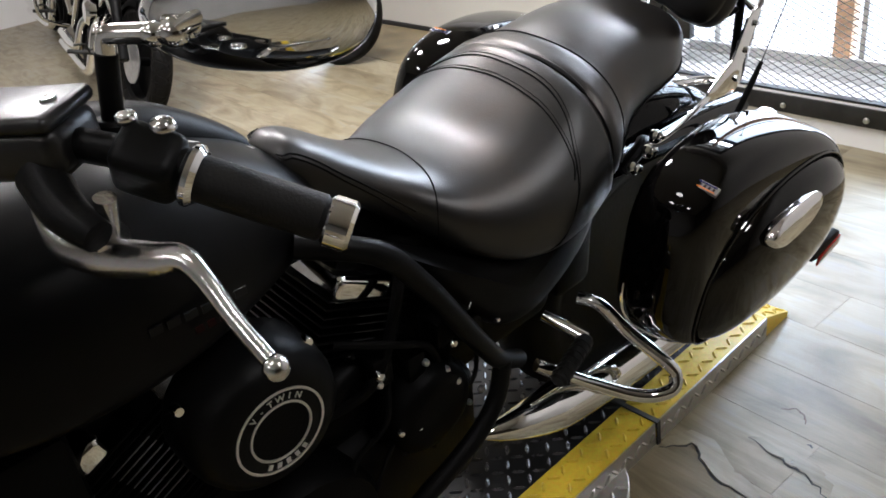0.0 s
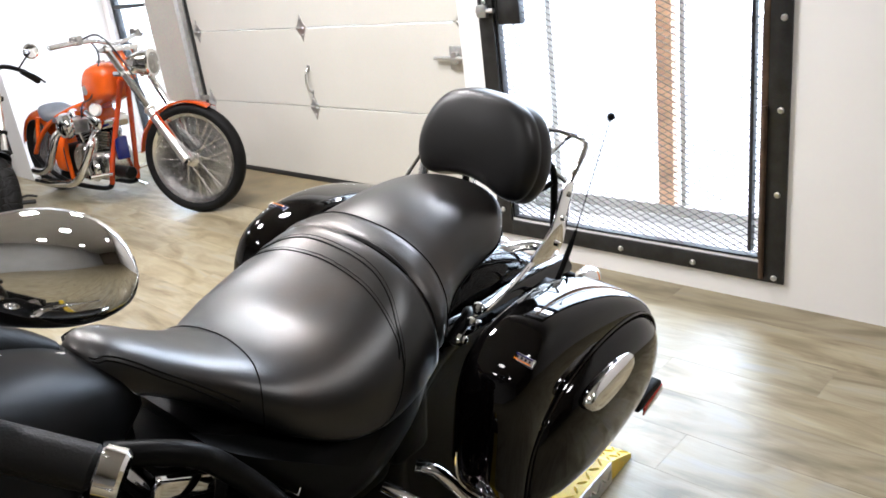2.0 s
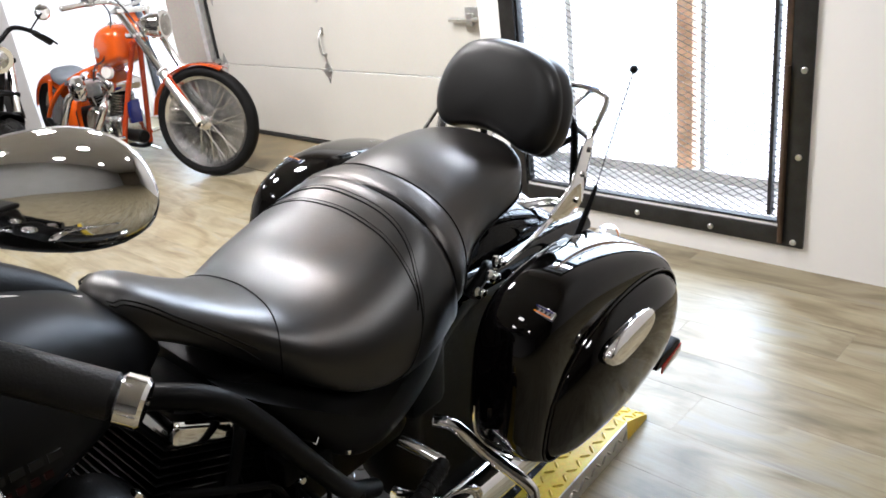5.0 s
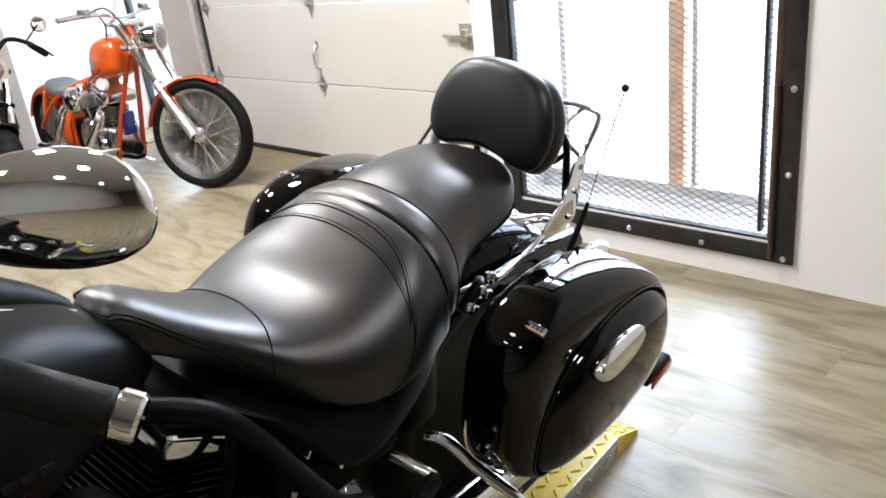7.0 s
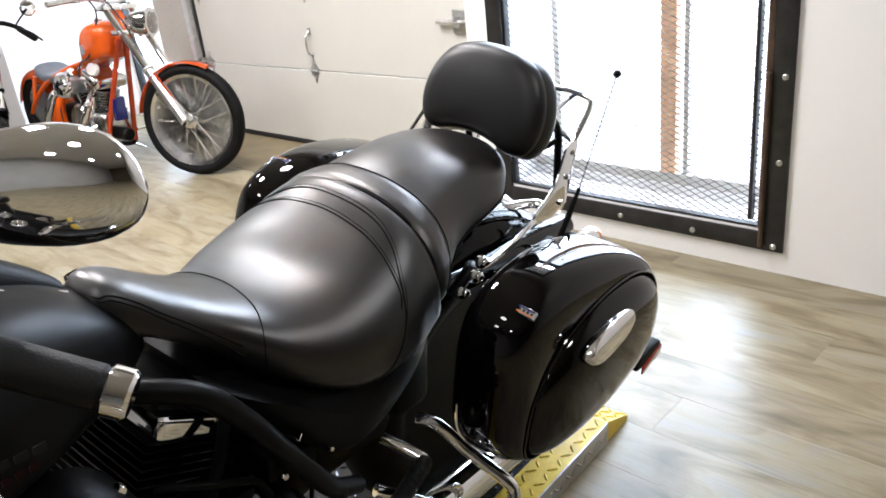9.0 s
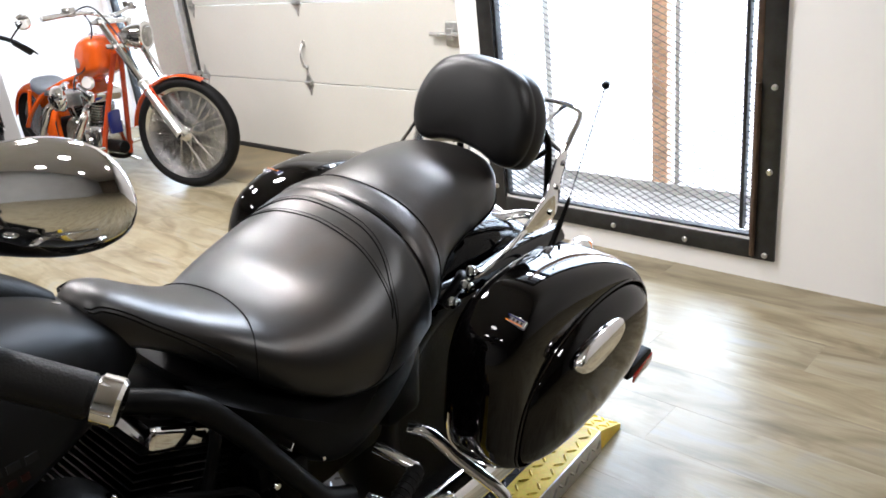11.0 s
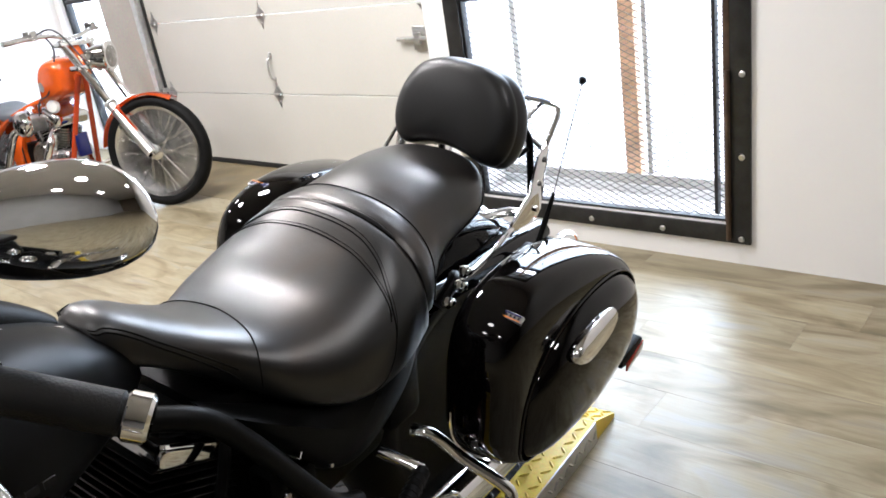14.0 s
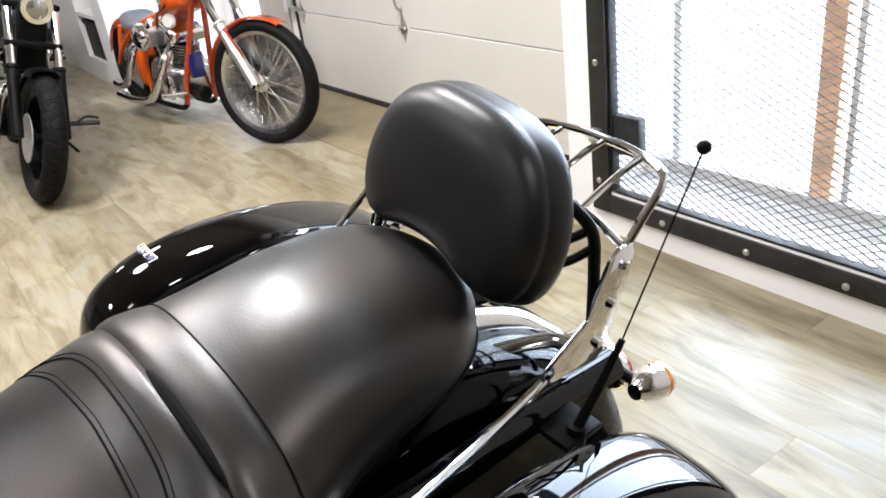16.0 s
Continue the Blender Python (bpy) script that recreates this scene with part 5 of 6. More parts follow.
part("riser", merge(rod((1.56, 0.05, 0.95), (1.50, 0.05, 1.04), 0.016, 12), rod((1.56, -0.05, 0.95), (1.50, -0.05, 1.04), 0.016, 12), box(1.54, 1.62, -0.13, 0.13, 0.92, 0.955, 0.01)), M_SATIN, bike, "black bar risers")
hl = part("headlamp", lathe([(0, -0.10), (0.05, -0.095), (0.085, -0.05), (0.095, 0.0), (0.095, 0.02), (0.085, 0.022)], 32, along((1.70, 0, 0.80), (1.90, 0, 0.78))), M_GLOSS, bike, "gloss black headlamp")
part("lens", lathe([(0.084, 0.02), (0.06, 0.032), (0, 0.038)], 32, along((1.70, 0, 0.80), (1.90, 0, 0.78))), M_CLEAR, hl, "clear headlamp lens")
part("front_fender", arc_fender(1.99, 0.30, 0.365, 25, 165, 0.085, 0.06), M_GLOSS, bike, "gloss black front fender")

# ---------------------------------------------------------------- orange chopper
CH = frame_of(-2.074, -0.479, 0.0, 4.6, -3.0)
ch = thing("chopper_motorcycle", CH, "orange custom chopper with chrome engine and spoked wheels", "motorcycle")
wheel(ch, (0.05, 0, 0.285), 0.285, 0.19, 0.20, spokes=40, rim_mat=M_RIM)
STEER = Matrix.Translation((1.755, 0.015, 0.0)) @ Matrix.Rotation(radians(24), 4, "Z") @ Matrix.Rotation(radians(-2), 4, "X")
wheel(ch, (0, 0, 0), 0.330, 0.085, 0.272, spokes=36, rim_mat=M_RIM, axis_m=STEER @ Matrix.Translation((0, 0, 0.330)))
ff = arc_fender(0, 0, 0.347, 62, 172, 0.046, 0.012)
part("front_fender", moved(ff, STEER @ Matrix.Translation((0, 0, 0.330))), M_ORANGE, ch, "narrow orange front fender")
part("fender_stay", moved(merge(rod((0, 0.055, 0.345), (-0.18, 0.05, 0.62), 0.006, 8), rod((0, -0.055, 0.345), (-0.18, -0.05, 0.62), 0.006, 8)), STEER), M_REDTUBE, ch)
for side in (1, -1):
    hubp = STEER @ Vector((0, side * 0.085, 0.330))
    top = Vector((1.19, side * 0.085, 1.0))
    a = hubp.lerp(top, 0.44)
    fl = part("fork_leg", rod(a, top, 0.0215, 16), M_CHROME, ch, "chrome fork tube")
    part("slider", merge(rod(hubp, a, 0.030, 18, 0.006, 0.031), rod(a, a.lerp(top, 0.03), 0.036, 18, 0.004)), M_SATINALU, fl, "satin aluminium fork slider")
    part("axle_nut", bolt(hubp, STEER.to_3x3() @ Vector((0, side, 0)), 0.022, 0.02), M_CHROME, fl)
part("top_clamp", box(1.15, 1.235, -0.115, 0.115, 0.972, 1.002, 0.008), M_CHROME, ch, "chrome top clamp")
part("lower_clamp", box(1.262, 1.352, -0.115, 0.115, 0.83, 0.86, 0.008), M_CHROME, ch, "chrome lower clamp")
part("brake_disc", moved(lathe([(0.06, 0.0), (0.13, 0.0), (0.13, 0.005), (0.06, 0.005)], 36), STEER @ Matrix.Translation((0, 0.063, 0.345)) @ Matrix.Rotation(radians(90), 4, "X")), M_STEEL, ch, "steel brake disc")
part("brake_caliper", moved(box(-0.15, -0.07, 0.045, 0.085, 0.36, 0.47, 0.012), STEER), M_ENGINE, ch, "dark brake caliper")
hdl = along(Vector((1.365, 0.03, 0.895)), Vector((1.365, 0.03, 0.895)) + Vector((math.cos(radians(30)), math.sin(radians(30)), -0.06)))
hh = part("headlamp", lathe([(0, -0.10), (0.028, -0.094), (0.058, -0.045), (0.076, 0.01), (0.083, 0.06), (0.088, 0.072), (0.082, 0.08)], 32, hdl), M_CHROME, ch, "chrome bullet headlamp")
part("lens", lathe([(0.082, 0.074), (0.055, 0.084), (0, 0.089)], 32, hdl), M_LAMPGLASS, hh, "clear headlamp lens")
part("headlamp_bracket", tube([(1.315, 0.02, 0.85), (1.36, 0.02, 0.825), (1.385, 0.03, 0.84)], 0.014, 10), M_CHROME, hh)
# bars swung with the wheel
SW = Matrix.Translation((1.18, 0, 1.005)) @ Matrix.Rotation(radians(30), 4, "Z") @ Matrix.Diagonal((1, 1.22, 0.85, 1))
bars = part("handlebar", moved(tube([(-0.10, -0.40, 0.045), (-0.06, -0.30, 0.055), (0.0, -0.18, 0.05), (0.0, -0.06, 0.02), (0.0, 0.06, 0.02), (0.0, 0.18, 0.05), (-0.06, 0.30, 0.055), (-0.10, 0.40, 0.045)], 0.0135, 12), SW), M_CHROME, ch, "chrome drag handlebar")
for side in (1, -1):
    part("grip", moved(rod((-0.062, side * 0.305, 0.055), (-0.108, side * 0.42, 0.043), 0.018, 14, 0.003), SW), M_ALU, bars, "ribbed aluminium grip")
    part("control", moved(merge(box(-0.075, -0.02, side * 0.275 - 0.025, side * 0.275 + 0.025, 0.035, 0.10, 0.008), tube([(-0.01, side * 0.29, 0.06), (0.0, side * 0.36, 0.055), (-0.03, side * 0.43, 0.045)], 0.006, 8)), SW), M_ALU, bars, "polished lever and control")
part("brake_line", tube([(1.15, -0.22, 1.05), (1.27, -0.16, 1.08), (1.36, -0.10, 0.95), (1.47, -0.06, 0.72), (1.58, -0.08, 0.48)], 0.005, 8), M_SEAL, ch, "black brake hose")
# tank, fender, seat
BODY = Matrix.Translation((-0.06, 0, -0.055))
SEAT_AT = Matrix.Translation((-0.03, 0, -0.045))
MOTOR = Matrix.Translation((-0.17, 0, 0))
CT = [(0.74, 0.02, 0.68, 0.63), (0.765, 0.075, 0.78, 0.635), (0.81, 0.110, 0.88, 0.65), (0.89, 0.130, 0.945, 0.675), (1.00, 0.135, 0.965, 0.70), (1.10, 0.128, 0.96, 0.725), (1.175, 0.10, 0.94, 0.755), (1.205, 0.04, 0.90, 0.79)]
part("fuel_tank", loft([ring_yz(u, hw, t, b, 32, 0.62, 0.6, mid=b + (t - b) * 0.45) for u, hw, t, b in dense([(1.09 + (u - 1.09) * 0.76, hw * 0.92, t, b) for u, hw, t, b in CT], 36)]), M_ORANGE, ch, "glossy orange fuel tank", angle=60, m=BODY)
part("filler_cap", lathe([(0, 0.012), (0.028, 0.012), (0.032, 0.0)], 20, Matrix.Translation((1.00, 0, 0.962))), M_CHROME, ch, m=BODY)
part("tank_emblem", moved(lathe([(0, 0.004), (0.03, 0.004), (0.032, 0)], 20), along((0.96, -0.120, 0.80), (0.96, -0.2, 0.805))), M_STEEL, ch, "round grey tank emblem", m=BODY)
part("rear_fender", arc_fender(0.05, 0.285, 0.308, 35, 168, 0.108, 0.065), M_ORANGE, ch, "wide orange rear fender")
part("oil_tank", loft([ring_yz(u, hw, t, b, 24, 0.5, 0.5) for u, hw, t, b in dense([(0.36, 0.05, 0.40, 0.20), (0.38, 0.10, 0.44, 0.16), (0.46, 0.11, 0.46, 0.15), (0.52, 0.10, 0.44, 0.17), (0.54, 0.05, 0.38, 0.2)], 16)]), M_ORANGE, ch, "orange oil tank", angle=60, m=MOTOR)
SS = [(0.14, 0.03, 0.665, 0.635), (0.17, 0.10, 0.675, 0.615), (0.24, 0.13, 0.645, 0.585), (0.34, 0.135, 0.62, 0.56), (0.46, 0.115, 0.625, 0.565), (0.56, 0.07, 0.645, 0.595), (0.60, 0.02, 0.65, 0.625)]
part("solo_seat", loft([ring_yz(u, hw, t, b, 28, 0.5, 0.5) for u, hw, t, b in dense(SS, 28)]), M_GREY_SEAT, ch, "grey leather solo seat", angle=60, m=SEAT_AT)
# frame
for side in (1, -1):
    part("seat_rail", tube([(0.02, side * 0.135, 0.29), (0.15, side * 0.14, 0.40), (0.33, side * 0.12, 0.52), (0.52, side * 0.07, 0.60), (0.72, side * 0.04, 0.65)], 0.0165, 12), M_ORANGE, ch, "orange frame tube")
    part("rear_stay", tube([(0.11, side * 0.14, 0.37), (0.14, side * 0.135, 0.47), (0.16, side * 0.125, 0.55)], 0.014, 10), M_ORANGE, ch, "orange frame tube")
    part("lower_rail", tube([(0.0, side * 0.14, 0.285), (0.20, side * 0.14, 0.17), (0.40, side * 0.11, 0.095), (0.75, side * 0.095, 0.085), (0.88, side * 0.094, 0.10), (0.925, side * 0.094, 0.13)], 0.0165, 12), M_SATIN, ch, "black lower frame tube")
    part("down_tube", tube([(0.925, side * 0.094, 0.128), (0.965, side * 0.085, 0.26), (1.06, side * 0.058, 0.50), (1.18, side * 0.022, 0.80)], 0.0165, 12), M_REDTUBE, ch, "red-orange down tube")
    part("seat_post", tube([(0.44, side * 0.11, 0.12), (0.43, side * 0.10, 0.38), (0.50, side * 0.06, 0.59)], 0.015, 10), M_ORANGE, ch, "orange frame tube")
part("backbone", tube([(0.70, 0, 0.68), (1.0, 0, 0.74), (1.26, 0, 0.88)], 0.022, 12), M_ORANGE, ch, "orange backbone tube", m=BODY)
part("neck", rod((1.33, 0, 0.86), (1.235, 0, 1.03), 0.030, 16, 0.004), M_ORANGE, ch, "orange steering neck", m=BODY)
# engine
en = part("engine", merge(box(0.70, 1.10, -0.11, 0.11, 0.14, 0.34, 0.045, 3), rod((0.88, -0.15, 0.27), (0.88, 0.15, 0.27), 0.125, 28, 0.015)), M_ALU, ch, "polished v-twin engine", m=MOTOR)
for tilt, u0 in ((23, 0.945), (-23, 0.815)):
    m = Matrix.Translation((u0, 0, 0.34)) @ Matrix.Rotation(radians(tilt), 4, "Y")
    cy = part("cylinder", moved(rod((0, 0, 0), (0, 0, 0.21), 0.060, 20), m), M_ENGINE, en, "dark cylinder with aluminium fins")
    for k in range(8):
        part("cooling_fin", moved(lathe([(0.05, 0), (0.098, 0), (0.098, 0.006), (0.05, 0.006)], 24), m @ Matrix.Translation((0, 0, 0.03 + 0.019 * k))), M_ALU, cy)
    part("rocker_cover", moved(box(-0.095, 0.095, -0.115, 0.115, 0.19, 0.27, 0.026, 3), m), M_CHROME, cy, "chrome rocker cover")
    part("pushrod_tube", moved(rod((0.03, -0.09, -0.02), (0.03, -0.085, 0.20), 0.010, 10), m), M_CHROME, cy)
part("timing_cover", lathe([(0, 0.025), (0.05, 0.025), (0.072, 0.015), (0.078, 0.0)], 28, along((0.98, -0.13, 0.22), (0.98, -0.3, 0.22))), M_CHROME, en, "chrome timing cover")
part("gearbox", box(0.50, 0.72, -0.10, 0.10, 0.15, 0.36, 0.04, 3), M_ENGINE, en, "dark gearbox")
part("air_cleaner", lathe([(0, 0.06), (0.05, 0.058), (0.075, 0.045), (0.085, 0.02), (0.085, 0.0)], 32, along((0.84, -0.17, 0.52), (0.84, -0.35, 0.52))), M_CHROME, en, "chrome air cleaner")
part("carburettor", box(0.79, 0.89, -0.18, -0.05, 0.46, 0.56, 0.02, 3), M_STEEL, en)
part("oil_filter", rod((1.10, -0.03, 0.20), (1.26, -0.03, 0.20), 0.042, 20, 0.008), M_SATIN, en, "black oil filter")
part("regulator", box(1.185, 1.220, -0.075, 0.01, 0.29, 0.44, 0.008), M_BLUE, en, "dark blue regulator box")
part("horn", lathe([(0, 0.03), (0.035, 0.03), (0.045, 0.01), (0.04, 0)], 20, along((1.10, -0.09, 0.62), (1.16, -0.2, 0.63))), M_CLEAR, en, "pale round horn cover")
part("cable", tube([(0.90, -0.1, 0.56), (1.02, -0.13, 0.66), (1.15, -0.12, 0.72), (1.22, -0.06, 0.95), (1.2, -0.1, 1.06)], 0.005, 8), M_SEAL, en)
for pts in (
        [(1.01, -0.08, 0.46), (1.09, -0.17, 0.41), (1.02, -0.22, 0.26), (0.88, -0.23, 0.155), (0.6, -0.235, 0.12), (0.5, -0.235, 0.118), (0.34, -0.235, 0.122)],
        [(0.745, -0.08, 0.47), (0.69, -0.18, 0.46), (0.66, -0.225, 0.36), (0.58, -0.24, 0.24), (0.48, -0.24, 0.20), (0.40, -0.24, 0.193), (0.34, -0.24, 0.197)]):
    part("exhaust_pipe", tube(pts, 0.025, 18, 6), M_CHROME, ch, "chrome drag exhaust pipe", m=MOTOR)
part("kickstand", tube([(0.80, 0.12, 0.12), (0.86, 0.26, 0.02), (0.88, 0.30, 0.006)], 0.010, 10), M_CHROME, ch, "chrome kickstand", m=MOTOR)
for side in (1, -1):
    part("foot_peg", rod((0.96, side * 0.10, 0.20), (0.96, side * 0.25, 0.21), 0.014, 12), M_CHROME, ch, "chrome forward foot peg")


# ---------------------------------------------------------------- parked cruisers behind
def cruiser(m, label, tank_mat, trim, fork_mat, tyre_w, spokes, bar_mat, windshield=False, steer=0.0):
    c = thing("cruiser_motorcycle", m, label, "motorcycle", "parked motorcycles")
    wb = 1.50
    # the front end turns about the raked steering axis
    piv, axis = Vector((wb - 0.30, 0, 0.80)), Vector((-0.31, 0, 0.605)).normalized()
    S = Matrix.Translation(piv) @ Matrix.Rotation(radians(steer), 4, axis) @ Matrix.Translation(-piv)
    hub = Matrix.Translation((wb, 0, 0.315))
    wheel(c, (0, 0, 0.315), 0.315, 0.14, 0.215, spokes=spokes, rim_mat=trim)
    wheel(c, (wb, 0, 0.315), 0.315, tyre_w, 0.222, spokes=spokes, rim_mat=trim, axis_m=hub.inverted() @ S @ hub, tyre_mat=M_TREAD)
    part("brake_disc", lathe([(0.055, 0.0), (0.118, 0.0), (0.118, 0.006), (0.055, 0.006)], 36, Matrix.Translation((wb, -0.062, 0.315)) @ Matrix.Rotation(radians(90), 4, "X")), M_STEEL, c, "steel brake disc", m=S)
    part("front_fender", arc_fender(wb, 0.315, 0.340, 80, 158, tyre_w * 0.62, 0.05), tank_mat, c, "short front fender", m=S)
    part("rear_fender", arc_fender(0, 0.315, 0.355, 30, 160, 0.10, 0.06), tank_mat, c, "rear fender")
    for s in (1, -1):
        a, t = Vector((wb, s * 0.105, 0.315)), Vector((wb - 0.31, s * 0.105, 0.92))
        mid = a.lerp(t, 0.5)
        fl = part("fork_leg", rod(mid, t, 0.021, 16), M_CHROME, c, "chrome fork tube", m=S)
        part("slider", merge(rod(a, mid, 0.028, 16, 0.005), rod(mid, mid.lerp(t, 0.06), 0.033, 16, 0.004)), fork_mat, fl)
        pg = part("foot_peg", rod((wb - 0.42, s * 0.16, 0.30), (wb - 0.42, s * 0.32, 0.31), 0.013, 12, 0.003), M_SEAL, c, "black forward foot peg")
        part("pedal", tube([(wb - 0.42, s * 0.2, 0.30), (wb - 0.32, s * 0.24, 0.36), (wb - 0.30, s * 0.30, 0.36)], 0.007, 8), M_SEAL, pg)
        if windshield:
            part("turn_signal", merge(rod((wb - 0.30, s * 0.12, 0.86), (wb - 0.28, s * 0.19, 0.86), 0.007, 8)), M_CHROME, c, m=S)
            part("signal_lens", lathe([(0, -0.03), (0.02, -0.02), (0.03, 0.01), (0.022, 0.026), (0, 0.032)], 20, along((wb - 0.27, s * 0.205, 0.86), (wb, s * 0.205, 0.86))), M_AMBER, c, "front turn signal lens", m=S)
        part("shock", rod((0.05, s * 0.13, 0.32), (0.30, s * 0.12, 0.58), 0.026, 14, 0.005), M_CHROME, c, "chrome rear shock")
        part("frame_tube", tube([(0.05, s * 0.13, 0.30), (0.45, s * 0.12, 0.22), (1.0, s * 0.11, 0.20), (1.13, s * 0.09, 0.32), (1.17, s * 0.045, 0.78)], 0.015, 10), M_SATIN, c, "black frame tube")
    part("top_clamp", box(wb - 0.37, wb - 0.27, -0.13, 0.13, 0.90, 0.93, 0.008), M_SATIN, c, "black top clamp", m=S)
    part("lower_clamp", box(wb - 0.29, wb - 0.19, -0.13, 0.13, 0.72, 0.75, 0.008), M_SATIN, c, "black lower clamp", m=S)
    part("fork_shroud", box(wb - 0.30, wb - 0.24, -0.07, 0.07, 0.60, 0.92, 0.02), M_SATIN, c, "black fork shroud", m=S)
    ax = along((wb - 0.19, 0, 0.915), (wb, 0, 0.895))
    hl = part("headlamp", lathe([(0, -0.09), (0.045, -0.08), (0.066, -0.03), (0.070, 0.03), (0.066, 0.036)], 32, ax), bar_mat, c, "round headlamp", m=S)
    part("lens", lathe([(0.066, 0.032), (0.045, 0.043), (0, 0.048)], 32, ax), M_LAMPGLASS, hl, "clear headlamp lens over its reflector")
    part("lens_ring", lathe([(0.064, 0.030), (0.0725, 0.030), (0.0725, 0.041), (0.064, 0.041)], 32, ax), M_CHROME, hl)
    b = part("handlebar", tube([(wb - 0.47, -0.37, 1.045), (wb - 0.42, -0.26, 1.085), (wb - 0.36, -0.13, 1.085), (wb - 0.33, -0.05, 1.0), (wb - 0.33, 0.05, 1.0), (wb - 0.36, 0.13, 1.085), (wb - 0.42, 0.26, 1.085), (wb - 0.47, 0.37, 1.045)], 0.0127, 12), bar_mat, c, "wide handlebar", m=S)
    for s in (1, -1):
        part("grip", rod((wb - 0.432, s * 0.275, 1.08), (wb - 0.478, s * 0.39, 1.037), 0.018, 14, 0.003), M_GRIP, b)
        part("lever", tube([(wb - 0.39, s * 0.24, 1.08), (wb - 0.37, s * 0.31, 1.07), (wb - 0.41, s * 0.40, 1.035)], 0.006, 8), M_SATIN, b)
        mi = part("mirror", lathe([(0, -0.012), (0.035, -0.01), (0.045, 0), (0.042, 0.006), (0, 0.006)], 24, along((wb - 0.44, s * 0.32, 1.20), (wb - 0.9, s * 0.32, 1.20))), M_CHROME, b, "round chrome mirror")
        part("stem", tube([(wb - 0.42, s * 0.25, 1.085), (wb - 0.40, s * 0.27, 1.14), (wb - 0.435, s * 0.315, 1.195)], 0.005, 8), bar_mat, mi)
    tk = [(0.56, 0.03, 0.72, 0.66), (0.60, 0.09, 0.78, 0.65), (0.72, 0.135, 0.835, 0.66), (0.86, 0.15, 0.86, 0.67), (0.98, 0.13, 0.855, 0.69), (1.07, 0.08, 0.83, 0.72), (1.10, 0.03, 0.80, 0.75)]
    part("fuel_tank", loft([ring_yz(u, hw, t, bb, 28, 0.65, 0.6) for u, hw, t, bb in dense(tk, 28)]), tank_mat, c, "fuel tank", angle=60)
    st = [(0.02, 0.06, 0.72, 0.66), (0.08, 0.11, 0.735, 0.65), (0.22, 0.13, 0.73, 0.63), (0.32, 0.14, 0.70, 0.60), (0.44, 0.13, 0.685, 0.60), (0.56, 0.08, 0.70, 0.63), (0.60, 0.03, 0.70, 0.65)]
    part("seat", loft([ring_yz(u, hw, t, bb, 24, 0.6, 0.5) for u, hw, t, bb in dense(st, 24)]), M_LEATHER, c, "black leather seat", angle=60)
    e = part("engine", merge(box(0.50, 1.02, -0.12, 0.12, 0.17, 0.40, 0.04, 3), rod((0.84, -0.16, 0.30), (0.84, 0.16, 0.30), 0.115, 24, 0.012)), M_ENGINE, c, "black and chrome engine")
    for tilt, u0 in ((22, 0.90), (-22, 0.77)):
        mm = Matrix.Translation((u0, 0, 0.38)) @ Matrix.Rotation(radians(tilt), 4, "Y")
        for k in range(6):
            part("cooling_fin", moved(lathe([(0.03, 0), (0.08, 0), (0.08, 0.007), (0.03, 0.007)], 20), mm @ Matrix.Translation((0, 0, 0.02 + 0.022 * k))), M_ENGINE, e)
        part("rocker_cover", moved(box(-0.08, 0.08, -0.07, 0.07, 0.155, 0.215, 0.02, 3), mm), M_CHROME, e, "chrome rocker cover")
    part("air_cleaner", lathe([(0, 0.06), (0.06, 0.058), (0.08, 0.04), (0.085, 0.0)], 28, along((0.83, -0.12, 0.50), (0.83, -0.3, 0.50))), M_CHROME, e, "chrome air cleaner")
    for k, pts in enumerate(([(0.97, -0.08, 0.48), (1.06, -0.15, 0.44), (1.04, -0.18, 0.28), (0.92, -0.19, 0.17), (0.4, -0.19, 0.17), (-0.15, -0.19, 0.19)], [(0.72, -0.08, 0.48), (0.66, -0.16, 0.42), (0.60, -0.19, 0.28), (0.45, -0.195, 0.25), (0.2, -0.195, 0.25), (-0.1, -0.195, 0.27)])):
        part("exhaust_pipe", tube(pts, 0.030, 16, 5), M_CHROME, c, "chrome exhaust pipe")
    part("kickstand", tube([(0.70, 0.12, 0.18), (0.76, 0.28, 0.03), (0.78, 0.32, 0.008)], 0.009, 8), M_SATIN, c, "black kickstand")
    part("license_bracket", box(-0.36, -0.34, -0.09, 0.09, 0.42, 0.54, 0.004), M_SATIN, c)
    part("tail_lamp", ball((-0.34, 0, 0.60), (0.03, 0.05, 0.035), 16), M_REDLENS, c, "red tail lamp")
    if windshield:
        ws = [(x, y) for x, y in ((-0.20, 0.0), (0.20, 0.0), (0.24, 0.18), (0.20, 0.36), (0.10, 0.44), (-0.10, 0.44), (-0.20, 0.36), (-0.24, 0.18))]
        part("engine_guard", tube([(1.10, -0.06, 0.62), (1.12, -0.26, 0.55), (1.13, -0.30, 0.40), (1.12, -0.26, 0.25), (1.08, -0.08, 0.18)], 0.015, 12), M_CHROME, c, "chrome engine guard")
    return c


def heading_pose(front, rear, lean):
    a = math.degrees(math.atan2(front[1] - rear[1], front[0] - rear[0]))
    return frame_of(rear[0], rear[1], 0.0, a, lean)


cruiser(heading_pose((-0.55, -1.49), (-2.04, -1.31), -15), "matte black cruiser with fat front tyre parked on its stand", M_SATIN, M_SATIN, M_SATIN, 0.108, 0, M_SATIN, steer=9)
cruiser(heading_pose((-2.70, -1.14), (-4.19, -1.02), -10), "blue and chrome cruiser with spoked wheels parked in line", M_BLUE, M_CHROME, M_CHROME, 0.10, 32, M_CHROME, True)

